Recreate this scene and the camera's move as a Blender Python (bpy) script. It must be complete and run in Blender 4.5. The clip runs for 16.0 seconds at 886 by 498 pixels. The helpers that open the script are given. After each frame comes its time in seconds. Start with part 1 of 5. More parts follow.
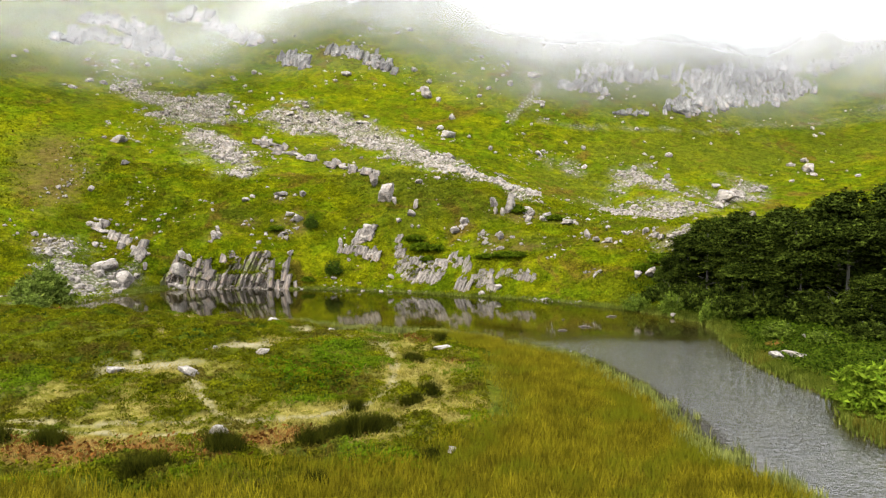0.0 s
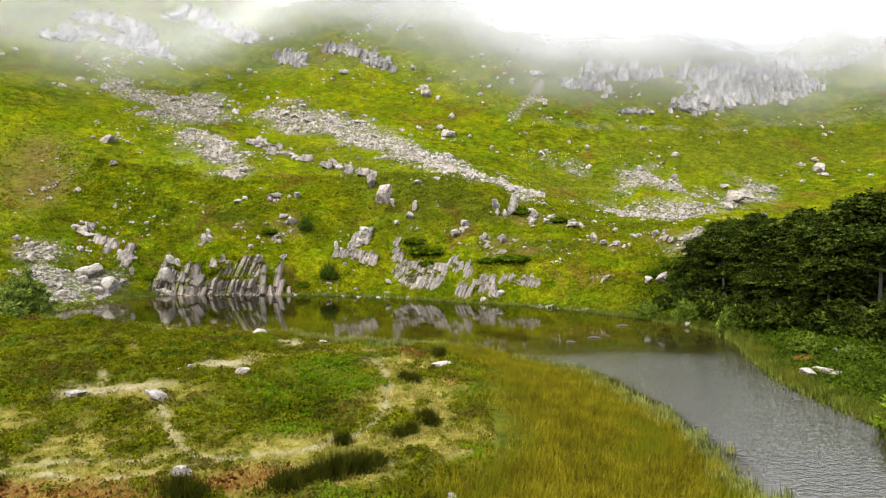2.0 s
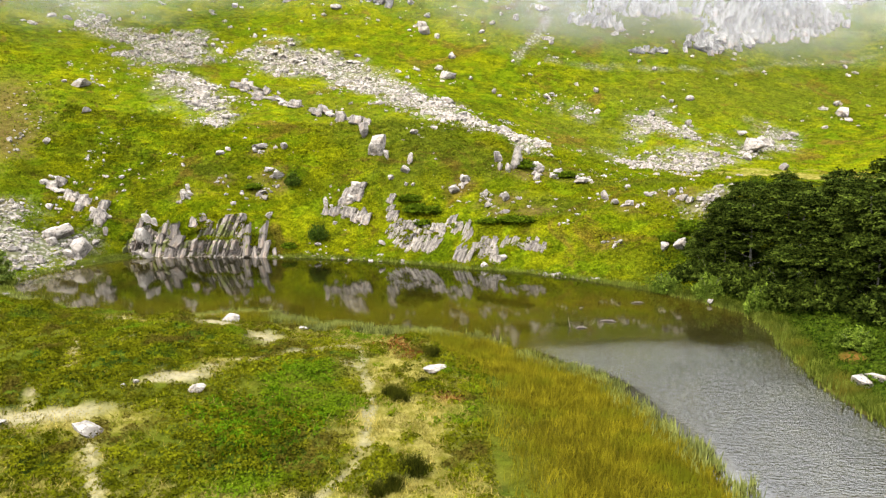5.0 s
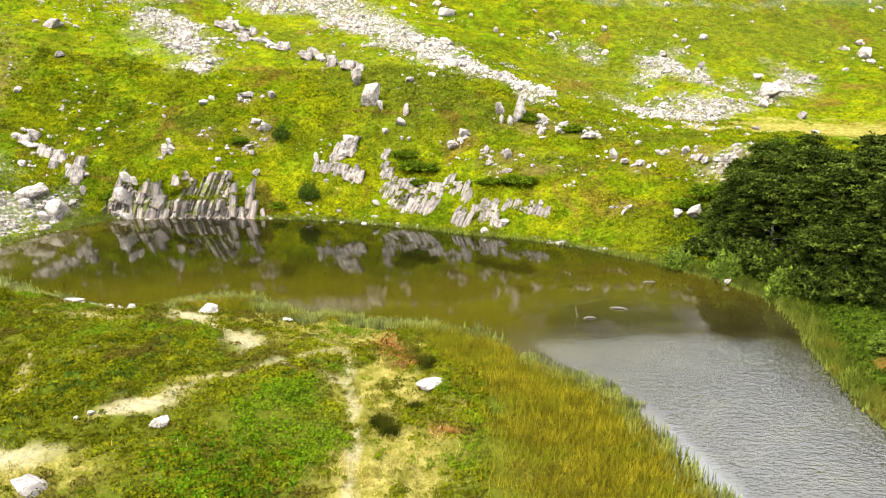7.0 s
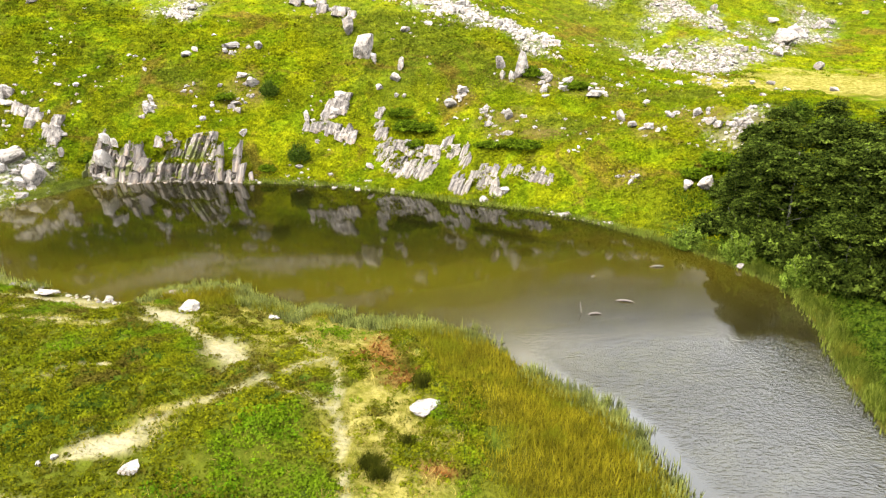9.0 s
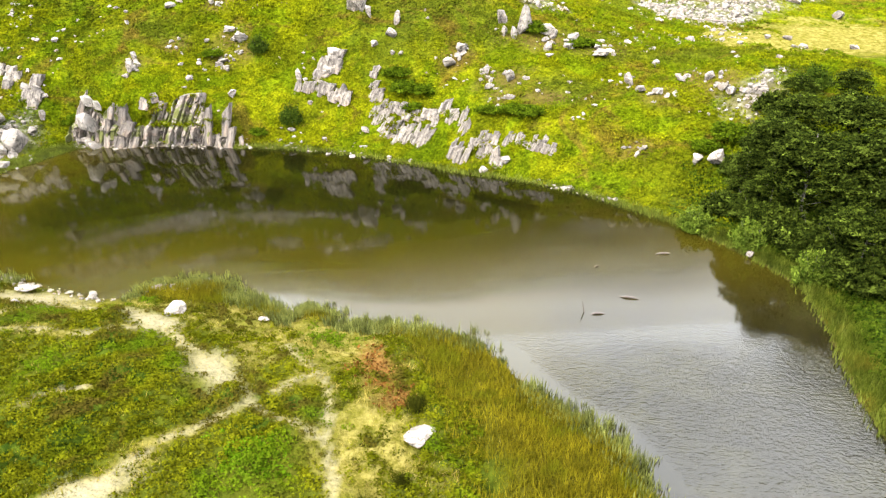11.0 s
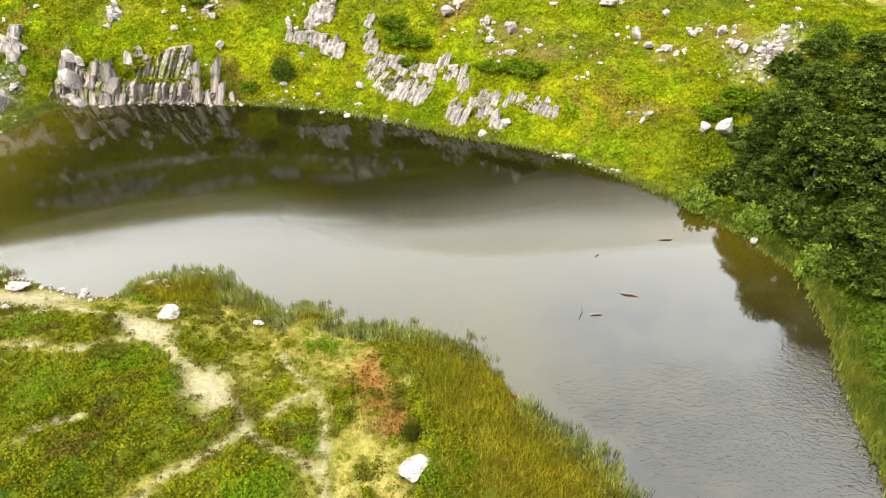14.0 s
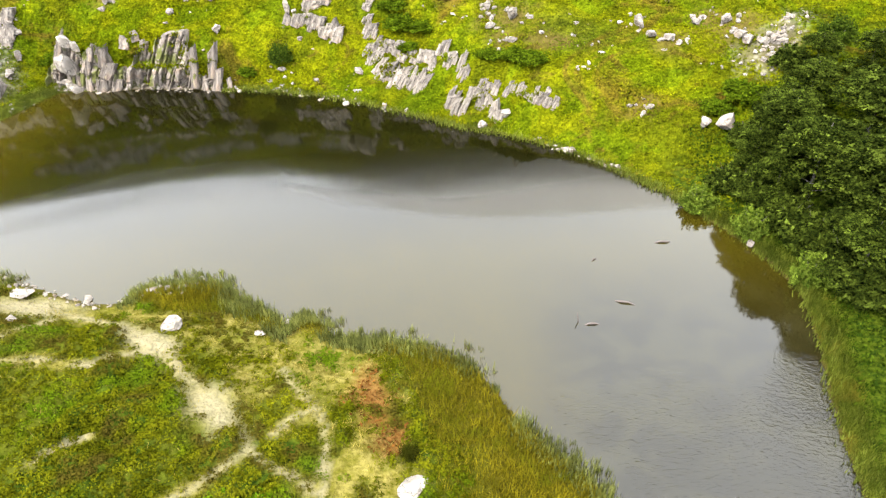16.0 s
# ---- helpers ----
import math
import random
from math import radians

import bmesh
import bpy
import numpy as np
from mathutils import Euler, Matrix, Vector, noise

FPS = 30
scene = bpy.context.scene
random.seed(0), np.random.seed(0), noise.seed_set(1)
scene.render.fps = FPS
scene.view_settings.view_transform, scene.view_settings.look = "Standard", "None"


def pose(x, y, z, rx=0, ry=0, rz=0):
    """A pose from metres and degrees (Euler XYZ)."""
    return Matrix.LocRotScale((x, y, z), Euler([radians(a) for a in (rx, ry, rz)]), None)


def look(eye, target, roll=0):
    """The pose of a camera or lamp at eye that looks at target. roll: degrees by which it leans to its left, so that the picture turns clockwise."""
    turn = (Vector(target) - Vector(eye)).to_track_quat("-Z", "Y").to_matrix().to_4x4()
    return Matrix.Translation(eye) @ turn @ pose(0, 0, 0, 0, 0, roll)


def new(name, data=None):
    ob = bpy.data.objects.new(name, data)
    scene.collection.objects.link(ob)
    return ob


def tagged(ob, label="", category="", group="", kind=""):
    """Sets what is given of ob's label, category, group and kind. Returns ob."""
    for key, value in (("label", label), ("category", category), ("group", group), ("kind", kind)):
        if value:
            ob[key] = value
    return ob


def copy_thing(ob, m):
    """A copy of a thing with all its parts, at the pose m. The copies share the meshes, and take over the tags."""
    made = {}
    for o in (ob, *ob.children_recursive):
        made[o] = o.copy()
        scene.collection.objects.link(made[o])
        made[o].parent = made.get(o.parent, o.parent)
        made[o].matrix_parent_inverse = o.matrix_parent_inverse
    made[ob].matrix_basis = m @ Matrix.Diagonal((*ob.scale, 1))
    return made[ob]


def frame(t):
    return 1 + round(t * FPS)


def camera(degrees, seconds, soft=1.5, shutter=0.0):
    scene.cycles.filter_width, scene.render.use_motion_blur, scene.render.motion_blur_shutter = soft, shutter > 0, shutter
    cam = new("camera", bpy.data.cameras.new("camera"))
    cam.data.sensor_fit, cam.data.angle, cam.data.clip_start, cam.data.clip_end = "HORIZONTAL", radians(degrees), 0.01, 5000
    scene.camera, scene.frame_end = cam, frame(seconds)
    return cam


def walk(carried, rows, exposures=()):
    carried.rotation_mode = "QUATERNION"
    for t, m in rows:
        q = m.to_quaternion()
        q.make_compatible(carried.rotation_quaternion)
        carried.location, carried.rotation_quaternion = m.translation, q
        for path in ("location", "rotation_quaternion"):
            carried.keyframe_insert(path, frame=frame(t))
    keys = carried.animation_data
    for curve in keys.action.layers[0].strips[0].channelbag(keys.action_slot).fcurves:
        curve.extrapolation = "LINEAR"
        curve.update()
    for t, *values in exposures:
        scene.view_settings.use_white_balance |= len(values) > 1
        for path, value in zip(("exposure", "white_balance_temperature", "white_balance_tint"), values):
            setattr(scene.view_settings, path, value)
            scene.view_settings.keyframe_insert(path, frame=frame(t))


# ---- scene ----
cam = camera(65.2, 16.0, soft=1.35)
PATH = [
    (0, (0.299, 12.424, 10.379), (0.211, 14.42, 10.287), -0.0),
    (0.5, (0.185, 13.553, 10.33), (0.097, 15.549, 10.239), -0.1),
    (1, (0.183, 14.513, 10.375), (0.095, 16.509, 10.285), 0.0),
    (1.5, (0.217, 15.603, 10.484), (0.128, 17.599, 10.394), 0.0),
    (2, (0.219, 16.794, 10.615), (0.129, 18.789, 10.525), -0.1),
    (2.5, (0.258, 17.947, 10.889), (0.166, 19.943, 10.797), -0.0),
    (3, (0.278, 19.181, 11.186), (0.186, 21.177, 11.092), -0.1),
    (3.5, (0.367, 20.364, 11.606), (0.273, 22.358, 11.484), -0.1),
    (4, (0.373, 21.608, 12.034), (0.279, 23.599, 11.866), -0.1),
    (4.5, (0.327, 22.865, 12.505), (0.234, 24.851, 12.285), -0.1),
    (7, (0.302, 29.449, 16.111), (0.212, 31.391, 15.641), -0.1),
    (7.5, (0.2, 30.754, 16.833), (0.113, 32.684, 16.315), -0.1),
    (8, (0.203, 31.817, 17.644), (0.118, 33.733, 17.077), -0.0),
    (8.5, (0.211, 32.835, 18.421), (0.127, 34.736, 17.806), -0.1),
    (9, (0.283, 33.724, 19.115), (0.199, 35.611, 18.456), -0.1),
    (11.5, (0.367, 38.151, 23.12), (0.286, 39.941, 22.23), -0.1),
    (12, (0.39, 38.808, 23.865), (0.31, 40.577, 22.935), -0.1),
    (12.5, (0.421, 39.481, 24.608), (0.341, 41.228, 23.638), -0.2),
    (13, (0.516, 40.097, 25.399), (0.435, 41.821, 24.389), -0.3),
    (13.5, (0.521, 40.654, 26.175), (0.439, 42.355, 25.127), -0.4),
    (14, (0.563, 41.179, 26.976), (0.48, 42.859, 25.894), -0.4),
    (14.5, (0.579, 41.656, 27.751), (0.496, 43.317, 26.64), -0.4),
    (15, (0.583, 42.079, 28.544), (0.5, 43.721, 27.405), -0.4),
    (15.5, (0.715, 42.558, 29.434), (0.628, 44.178, 28.265), -0.5),
    (16, (0.721, 42.897, 30.166), (0.636, 44.501, 28.974), -0.5),
]
walk(cam, [(t, look(eye, target, roll)) for t, eye, target, roll in PATH],
     ((0, 2.05), (3.5, 2.1), (4.5, 2.3), (7, 2.78), (9, 2.82), (12.5, 2.78), (16, 2.71)))

# ================= sky, sun =================
SUN_HIGH, SUN_ROUND = radians(50), radians(222)
world = bpy.data.worlds.new("overcast")
scene.world = world
world.use_nodes = True
wn, wl = world.node_tree.nodes, world.node_tree.links
sky = wn.new("ShaderNodeTexSky")
sky.sky_type, sky.sun_disc, sky.sun_elevation, sky.sun_rotation = "NISHITA", False, SUN_HIGH, SUN_ROUND
sky.altitude, sky.dust_density = 1500, 4.0
pale = wn.new("ShaderNodeHueSaturation")
pale.inputs["Saturation"].default_value = 0.12
pale.inputs["Value"].default_value = 1.0
wl.new(sky.outputs[0], pale.inputs["Color"])
cloud = wn.new("ShaderNodeMix")
cloud.data_type = "RGBA"
cloud.inputs[0].default_value = 0.85
cloud.inputs[7].default_value = (10.2, 10.6, 11.3, 1)
wl.new(pale.outputs[0], cloud.inputs[6])
wl.new(cloud.outputs[2], wn["Background"].inputs["Color"])
wn["Background"].inputs["Strength"].default_value = 0.14

sun = bpy.data.lights.new("sun", "SUN")
sun.energy, sun.angle, sun.color = 2.8, radians(10), (1.0, 0.95, 0.87)
sun_dir = Vector((math.sin(SUN_ROUND) * math.cos(SUN_HIGH), math.cos(SUN_ROUND) * math.cos(SUN_HIGH), math.sin(SUN_HIGH)))
new("sun", sun).matrix_world = look(sun_dir * 400, (0, 0, 0))

# ================= materials =================
class Nodes:
    """Short hand for writing a node material."""

    def __init__(self, name):
        self.mat = bpy.data.materials.new(name)
        self.mat.use_nodes = True
        self.nodes, self.links = self.mat.node_tree.nodes, self.mat.node_tree.links
        self.bsdf = self.nodes["Principled BSDF"]
        self.out = self.nodes["Material Output"]
        self.place = self.nodes.new("ShaderNodeNewGeometry").outputs["Position"]

    def put(self, value, socket):
        if isinstance(value, bpy.types.NodeSocket):
            self.links.new(value, socket)
        elif socket.type == "RGBA":
            socket.default_value = (*value, 1) if len(value) == 3 else value
        else:
            socket.default_value = value

    def local(self):
        return self.nodes.new("ShaderNodeTexCoord").outputs["Object"]

    def noise(self, scale, detail=4, rough=0.55, at=None, warp=0.0):
        n = self.nodes.new("ShaderNodeTexNoise")
        n.inputs["Scale"].default_value, n.inputs["Detail"].default_value = scale, detail
        n.inputs["Roughness"].default_value, n.inputs["Distortion"].default_value = rough, warp
        self.links.new(at or self.place, n.inputs["Vector"])
        return n.outputs["Fac"]

    def cells(self, scale, at=None, feature="F1"):
        n = self.nodes.new("ShaderNodeTexVoronoi")
        n.feature = feature
        n.inputs["Scale"].default_value = scale
        self.links.new(at or self.place, n.inputs["Vector"])
        return n

    def stretch(self, factors, at=None):
        n = self.nodes.new("ShaderNodeMapping")
        n.inputs["Scale"].default_value = factors
        self.links.new(at or self.place, n.inputs["Vector"])
        return n.outputs[0]

    def ramp(self, value, low, high, to_low=0.0, to_high=1.0):
        n = self.nodes.new("ShaderNodeMapRange")
        n.interpolation_type = "SMOOTHSTEP"
        self.put(value, n.inputs["Value"])
        for k, v in zip(("From Min", "From Max", "To Min", "To Max"), (low, high, to_low, to_high)):
            self.put(v, n.inputs[k])
        return n.outputs["Result"]

    def sums(self, kind, a, b=0.0):
        n = self.nodes.new("ShaderNodeMath")
        n.operation = kind
        self.put(a, n.inputs[0])
        self.put(b, n.inputs[1])
        return n.outputs[0]

    def mix(self, fac, a, b, kind="MIX"):
        n = self.nodes.new("ShaderNodeMix")
        n.data_type, n.blend_type = "RGBA", kind
        self.put(fac, n.inputs[0])
        self.put(a, n.inputs[6])
        self.put(b, n.inputs[7])
        return n.outputs[2]

    def held(self, name):
        n = self.nodes.new("ShaderNodeAttribute")
        n.attribute_name = name
        return n.outputs["Fac"]

    def island(self):
        return self.nodes.new("ShaderNodeNewGeometry").outputs["Random Per Island"]

    def each(self):
        return self.nodes.new("ShaderNodeObjectInfo").outputs["Random"]

    def axis(self, which, at=None):
        n = self.nodes.new("ShaderNodeSeparateXYZ")
        self.links.new(at or self.place, n.inputs[0])
        return n.outputs[which]

    def bump(self, height, strength, distance):
        n = self.nodes.new("ShaderNodeBump")
        n.inputs["Distance"].default_value = distance
        self.put(strength, n.inputs["Strength"])
        self.put(height, n.inputs["Height"])
        self.links.new(n.outputs[0], self.bsdf.inputs["Normal"])
        return n.outputs[0]

    def finish(self, color, rough=0.8, **more):
        self.put(color, self.bsdf.inputs["Base Color"])
        self.put(rough, self.bsdf.inputs["Roughness"])
        for k, v in more.items():
            self.put(v, self.bsdf.inputs[k.replace("_", " ")])
        return self.mat

    def glowing_through(self, color, share):
        """Lets light through a leaf."""
        t, m = self.nodes.new("ShaderNodeBsdfTranslucent"), self.nodes.new("ShaderNodeMixShader")
        self.put(color, t.inputs["Color"])
        m.inputs[0].default_value = share
        self.links.new(self.bsdf.outputs[0], m.inputs[1])
        self.links.new(t.outputs[0], m.inputs[2])
        self.links.new(m.outputs[0], self.out.inputs["Surface"])


def moor_tint(n, fresh, mid, dark, brown):
    """Heath colours in drifts of several sizes, laid out over the land."""
    broad, drift, patch, fine = n.noise(0.03, 3, warp=0.5), n.noise(0.11, 5, warp=1.0), n.noise(0.42, 6, 0.65, n.stretch((0.75, 1, 1.3)), 1.0), n.noise(4.5, 3)
    c = n.mix(n.ramp(drift, 0.40, 0.58), mid, fresh)
    c = n.mix(n.sums("MULTIPLY", n.ramp(broad, 0.46, 0.62), n.ramp(patch, 0.42, 0.6, 0, 0.8)), c, dark)
    c = n.mix(n.ramp(patch, 0.55, 0.66, 0, 0.6), c, mid)
    c = n.mix(n.ramp(n.noise(0.23, 6, 0.7, n.stretch((0.6, 1, 1)), 0.6), 0.55, 0.64, 0, 0.75), c, n.mix(0.7, c, fresh))
    c = n.mix(n.ramp(n.noise(0.21, 5, 0.6, warp=0.7), 0.47, 0.6, 0, 0.62), c, (0.033, 0.051, 0.0013))
    c = n.mix(n.sums("MULTIPLY", n.held("heather"), n.ramp(patch, 0.3, 0.55, 0.4, 0.9)), c, n.mix(drift, (0.023, 0.032, 0.0025), (0.044, 0.046, 0.004)))
    c = n.mix(n.ramp(n.noise(0.38, 6, 0.7, n.stretch((0.7, 1, 1)), 0.9), 0.57, 0.66, 0, 0.6), c, n.mix(0.3, brown, dark))
    c = n.mix(n.ramp(n.noise(0.1, 6, 0.65, warp=0.8), 0.56, 0.66, 0, 0.6), c, brown)
    c = n.mix(1.0, c, n.mix(n.ramp(n.noise(1.0, 4, 0.6, n.stretch((0.7, 1, 1)), 0.6), 0.35, 0.65), (0.72, 0.76, 0.8), (1.22, 1.18, 1.1)), "MULTIPLY")
    return n.mix(1.0, c, n.mix(n.ramp(fine, 0.3, 0.7), (0.66, 0.68, 0.7), (1.3, 1.3, 1.2)), "MULTIPLY")


FRESH, MID, DARK, BROWN = (0.0575, 0.0615, 0.0013), (0.036, 0.0415, 0.0015), (0.013, 0.02, 0.0015), (0.046, 0.026, 0.006)


def make_ground():
    n = Nodes("moorland")
    c = moor_tint(n, FRESH, MID, DARK, BROWN)
    low = n.mix(n.noise(0.9, 5, warp=0.5), (0.02, 0.026, 0.0015), (0.052, 0.046, 0.005))
    c = n.mix(n.held("low"), c, low)
    c = n.mix(n.held("berry"), c, n.mix(n.ramp(n.noise(2.5, 4), 0.35, 0.65), (0.008, 0.015, 0.0015), (0.026, 0.036, 0.003)))
    straw = n.mix(n.ramp(n.noise(1.8, 6, 0.65), 0.35, 0.65), (0.05, 0.045, 0.006), (0.118, 0.098, 0.027))
    c = n.mix(n.held("straw"), c, straw)
    sedge = n.mix(n.noise(0.35, 4), (0.024, 0.024, 0.002), (0.046, 0.036, 0.004))
    c = n.mix(n.held("sedge"), c, sedge)
    c = n.mix(n.held("red"), c, n.mix(n.noise(1.6, 4), (0.05, 0.016, 0.005), (0.09, 0.036, 0.012)))
    c = n.mix(n.held("soil"), c, n.mix(n.ramp(n.noise(1.1, 5, 0.65), 0.35, 0.65), (0.028, 0.018, 0.006), (0.052, 0.036, 0.012)))
    dust = n.mix(n.noise(3.0, 6), (0.084, 0.073, 0.043), (0.152, 0.134, 0.088))
    c = n.mix(n.held("path"), c, dust)
    grit = n.mix(n.ramp(n.cells(1.6).outputs["Distance"], 0.1, 0.6), (0.17, 0.155, 0.14), (0.05, 0.045, 0.035))
    c = n.mix(n.held("scree"), c, grit)
    bare = n.mix(n.noise(1.4, 6, 0.65), (0.045, 0.038, 0.03), (0.15, 0.13, 0.115))
    c = n.mix(n.held("bare"), c, bare)
    mud = n.mix(n.noise(0.6, 4), (0.012, 0.01, 0.003), (0.03, 0.023, 0.008))
    c = n.mix(n.ramp(n.axis(2), 0.12, -0.02), c, mud)
    rough = n.sums("ADD", n.noise(3.5, 5), n.sums("MULTIPLY", n.noise(0.9, 4), 1.6))
    n.bump(rough, 0.8, 0.35)
    return n.finish(c, 0.95, Specular_IOR_Level=0.0)


def make_heath():
    n = Nodes("heath leaves")
    c = moor_tint(n, FRESH, MID, DARK, BROWN)
    c = n.mix(1.0, c, n.mix(n.island(), (0.76, 0.77, 0.78), (1.38, 1.38, 1.25)), "MULTIPLY")
    n.glowing_through(c, 0.25)
    return n.finish(c, 0.8, Specular_IOR_Level=0.0)


def make_leaf(name, dark, light, share=0.25, patch=0.5, gloss=0.5, also=None, toned=False, lush=None):
    """Leaves that differ one from another and in drifts."""
    n = Nodes(name)
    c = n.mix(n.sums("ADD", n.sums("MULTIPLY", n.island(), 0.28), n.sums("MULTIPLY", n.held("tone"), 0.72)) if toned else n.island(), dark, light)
    c = n.mix(1.0, c, n.mix(n.ramp(n.noise(patch, 4), 0.3, 0.7), (0.6, 0.6, 0.6), (1.4, 1.35, 1.2)), "MULTIPLY")
    if also:
        c = n.mix(n.ramp(n.noise(0.3, 3, warp=0.6), 0.5, 0.64), c, also)
    if lush:
        c = n.mix(n.ramp(n.noise(0.17, 3), 0.53, 0.64, 0, 0.7), c, lush)
    n.glowing_through(c, share)
    return n.finish(c, gloss, Specular_IOR_Level=0.0)


def make_rock(name="gneiss", pale=(0.19, 0.173, 0.153), deep=(0.055, 0.046, 0.04), bands=6.0, vary=(0.8, 1.12), upright=False, mossy=0.0):
    n = Nodes(name)
    at = n.local()
    tone = n.mix(n.noise(0.9, 6, 0.65, at), deep, pale)
    tone = n.mix(n.ramp(n.noise(2.6, 6, 0.7, at), 0.35, 0.6), n.mix(0.55, tone, (0.05, 0.045, 0.04)), tone)
    lay = n.noise(1.0, 5, 0.6, n.stretch((bands, 1.5, 0.7) if upright else (1.2, 1.2, bands), at))
    tone = n.mix(1.0, tone, n.mix(n.ramp(lay, 0.35, 0.62), (0.62, 0.6, 0.58), (1.1, 1.1, 1.1)), "MULTIPLY")
    gap = n.sums("ABSOLUTE", n.sums("SUBTRACT", n.noise(1.0, 4, 0.6, n.stretch((2.6, 2.6, 0.9) if upright else (1.7, 1.7, 1.7), at), 0.6), 0.5))
    tone = n.mix(n.ramp(gap, 0.004, 0.03), n.mix(0.8, tone, (0.018, 0.014, 0.011)), tone)
    tone = n.mix(n.ramp(n.noise(1.3, 3, 0.5, at), 0.5, 0.68, 0, 0.45), tone, (0.12, 0.08, 0.055))
    tone = n.mix(1.0, tone, n.mix(n.each(), (vary[0], vary[0] * 0.97, vary[0] * 0.95), (vary[1], vary[1] * 0.985, vary[1] * 0.95)), "MULTIPLY")
    tone = n.mix(n.ramp(n.noise(5, 4, 0.6, at), 0.6, 0.7, 0, 0.5), tone, (0.15, 0.135, 0.075))
    if mossy:
        tone = n.mix(n.ramp(n.noise(0.55, 5, 0.6, at, 0.5), mossy, mossy + 0.06, 0, 0.9), tone, n.mix(n.noise(2.5, 4, 0.6, at), (0.02, 0.027, 0.0015), (0.06, 0.062, 0.006)))
    n.bump(n.sums("ADD", n.noise(3.2, 8, 0.7, at), n.sums("MULTIPLY", lay, 1.5)), 0.7, 0.18)
    return n.finish(tone, 0.85, Specular_IOR_Level=0.25)


def make_water():
    n = Nodes("tarn water")
    deep = n.held("depth")
    c = n.mix(deep, n.mix(n.noise(0.35, 4), (0.0168, 0.0127, 0.0008), (0.0107, 0.0089, 0.0008)), (0.0024, 0.0022, 0.0004))
    shoal = n.sums("MULTIPLY", n.ramp(n.axis(0), 2, 9), n.ramp(n.axis(1), 86, 74))
    weed = n.mix(n.ramp(n.noise(0.3, 5, 0.6, warp=0.7), 0.42, 0.62), (0.0032, 0.0028, 0.0012), (0.008, 0.0073, 0.003))
    weed = n.mix(n.ramp(n.noise(0.55, 4, 0.5, n.stretch((1, 0.6, 1))), 0.62, 0.68, 0, 0.8), weed, (0.0035, 0.0032, 0.0025))
    c = n.mix(n.sums("MULTIPLY", shoal, 0.8), c, weed)
    wind = n.held("wind")
    fine = n.noise(1.0, 3, 0.5, n.stretch((4.2, 7.6, 1)))
    wide = n.noise(1.0, 2, 0.5, n.stretch((2.0, 3.4, 1)))
    n.bump(n.sums("ADD", fine, n.sums("MULTIPLY", wide, 0.9)), n.ramp(wind, 0, 1, 0.003, 0.95), 0.053)
    return n.finish(c, n.ramp(wind, 0, 1, 0.052, 0.08), IOR=1.333, Specular_IOR_Level=0.62)


def make_bark(name, dark, light):
    n = Nodes(name)
    at = n.local()
    c = n.mix(n.noise(3, 5, 0.6, n.stretch((3, 3, 0.6), at)), dark, light)
    n.bump(n.noise(6, 5, 0.6, n.stretch((3, 3, 0.5), at)), 0.6, 0.05)
    return n.finish(c, 0.9)


def make_mist():
    """Thin cloud: nothing below, thicker upwards and in billows."""
    n = Nodes("drifting cloud")
    x, z = n.axis(0), n.axis(2)
    floor_z = n.sums("ADD", n.ramp(x, 30, -20, 29, 40), n.ramp(x, -42, -80, 0, -26))
    reach = n.sums("ADD", n.ramp(x, 25, -15, 46, 54), n.ramp(x, -50, -90, 0, 12))
    billow = n.noise(0.022, 6, 0.55, n.stretch((1, 1, 1.5)), 0.5)
    wisp = n.noise(0.07, 5, 0.6, n.stretch((1, 1, 1.8)))
    lift = n.sums("DIVIDE", n.sums("SUBTRACT", z, floor_z), reach)
    rag = n.sums("ADD", n.sums("MULTIPLY", n.sums("SUBTRACT", billow, 0.5), 0.75), n.sums("MULTIPLY", n.sums("SUBTRACT", wisp, 0.5), 0.3))
    thick = n.sums("MINIMUM", n.sums("MAXIMUM", n.sums("ADD", lift, rag), 0.0), 1.0)
    alpha = n.sums("MINIMUM", n.sums("POWER", thick, 2.0), n.ramp(x, -25, -75, 0.97, 0.17))
    alpha = n.sums("MULTIPLY", alpha, n.ramp(n.axis(1), 132, 150))
    clear, milk, through_it = (n.nodes.new(k) for k in ("ShaderNodeBsdfTransparent", "ShaderNodeBsdfDiffuse", "ShaderNodeBsdfTranslucent"))
    both, m = n.nodes.new("ShaderNodeMixShader"), n.nodes.new("ShaderNodeMixShader")
    # Grey below, paler above: the cloud's sunlit top is put into its colour
    high = n.mix(n.ramp(z, 70, 100), (0.42, 0.42, 0.424), (0.78, 0.78, 0.785))
    for s in (milk, through_it):
        n.put(high, s.inputs["Color"])
    both.inputs[0].default_value = 0.5
    n.links.new(milk.outputs[0], both.inputs[1])
    n.links.new(through_it.outputs[0], both.inputs[2])
    n.put(alpha, m.inputs[0])
    n.links.new(clear.outputs[0], m.inputs[1])
    n.links.new(both.outputs[0], m.inputs[2])
    n.links.new(m.outputs[0], n.out.inputs["Surface"])
    return n.mat


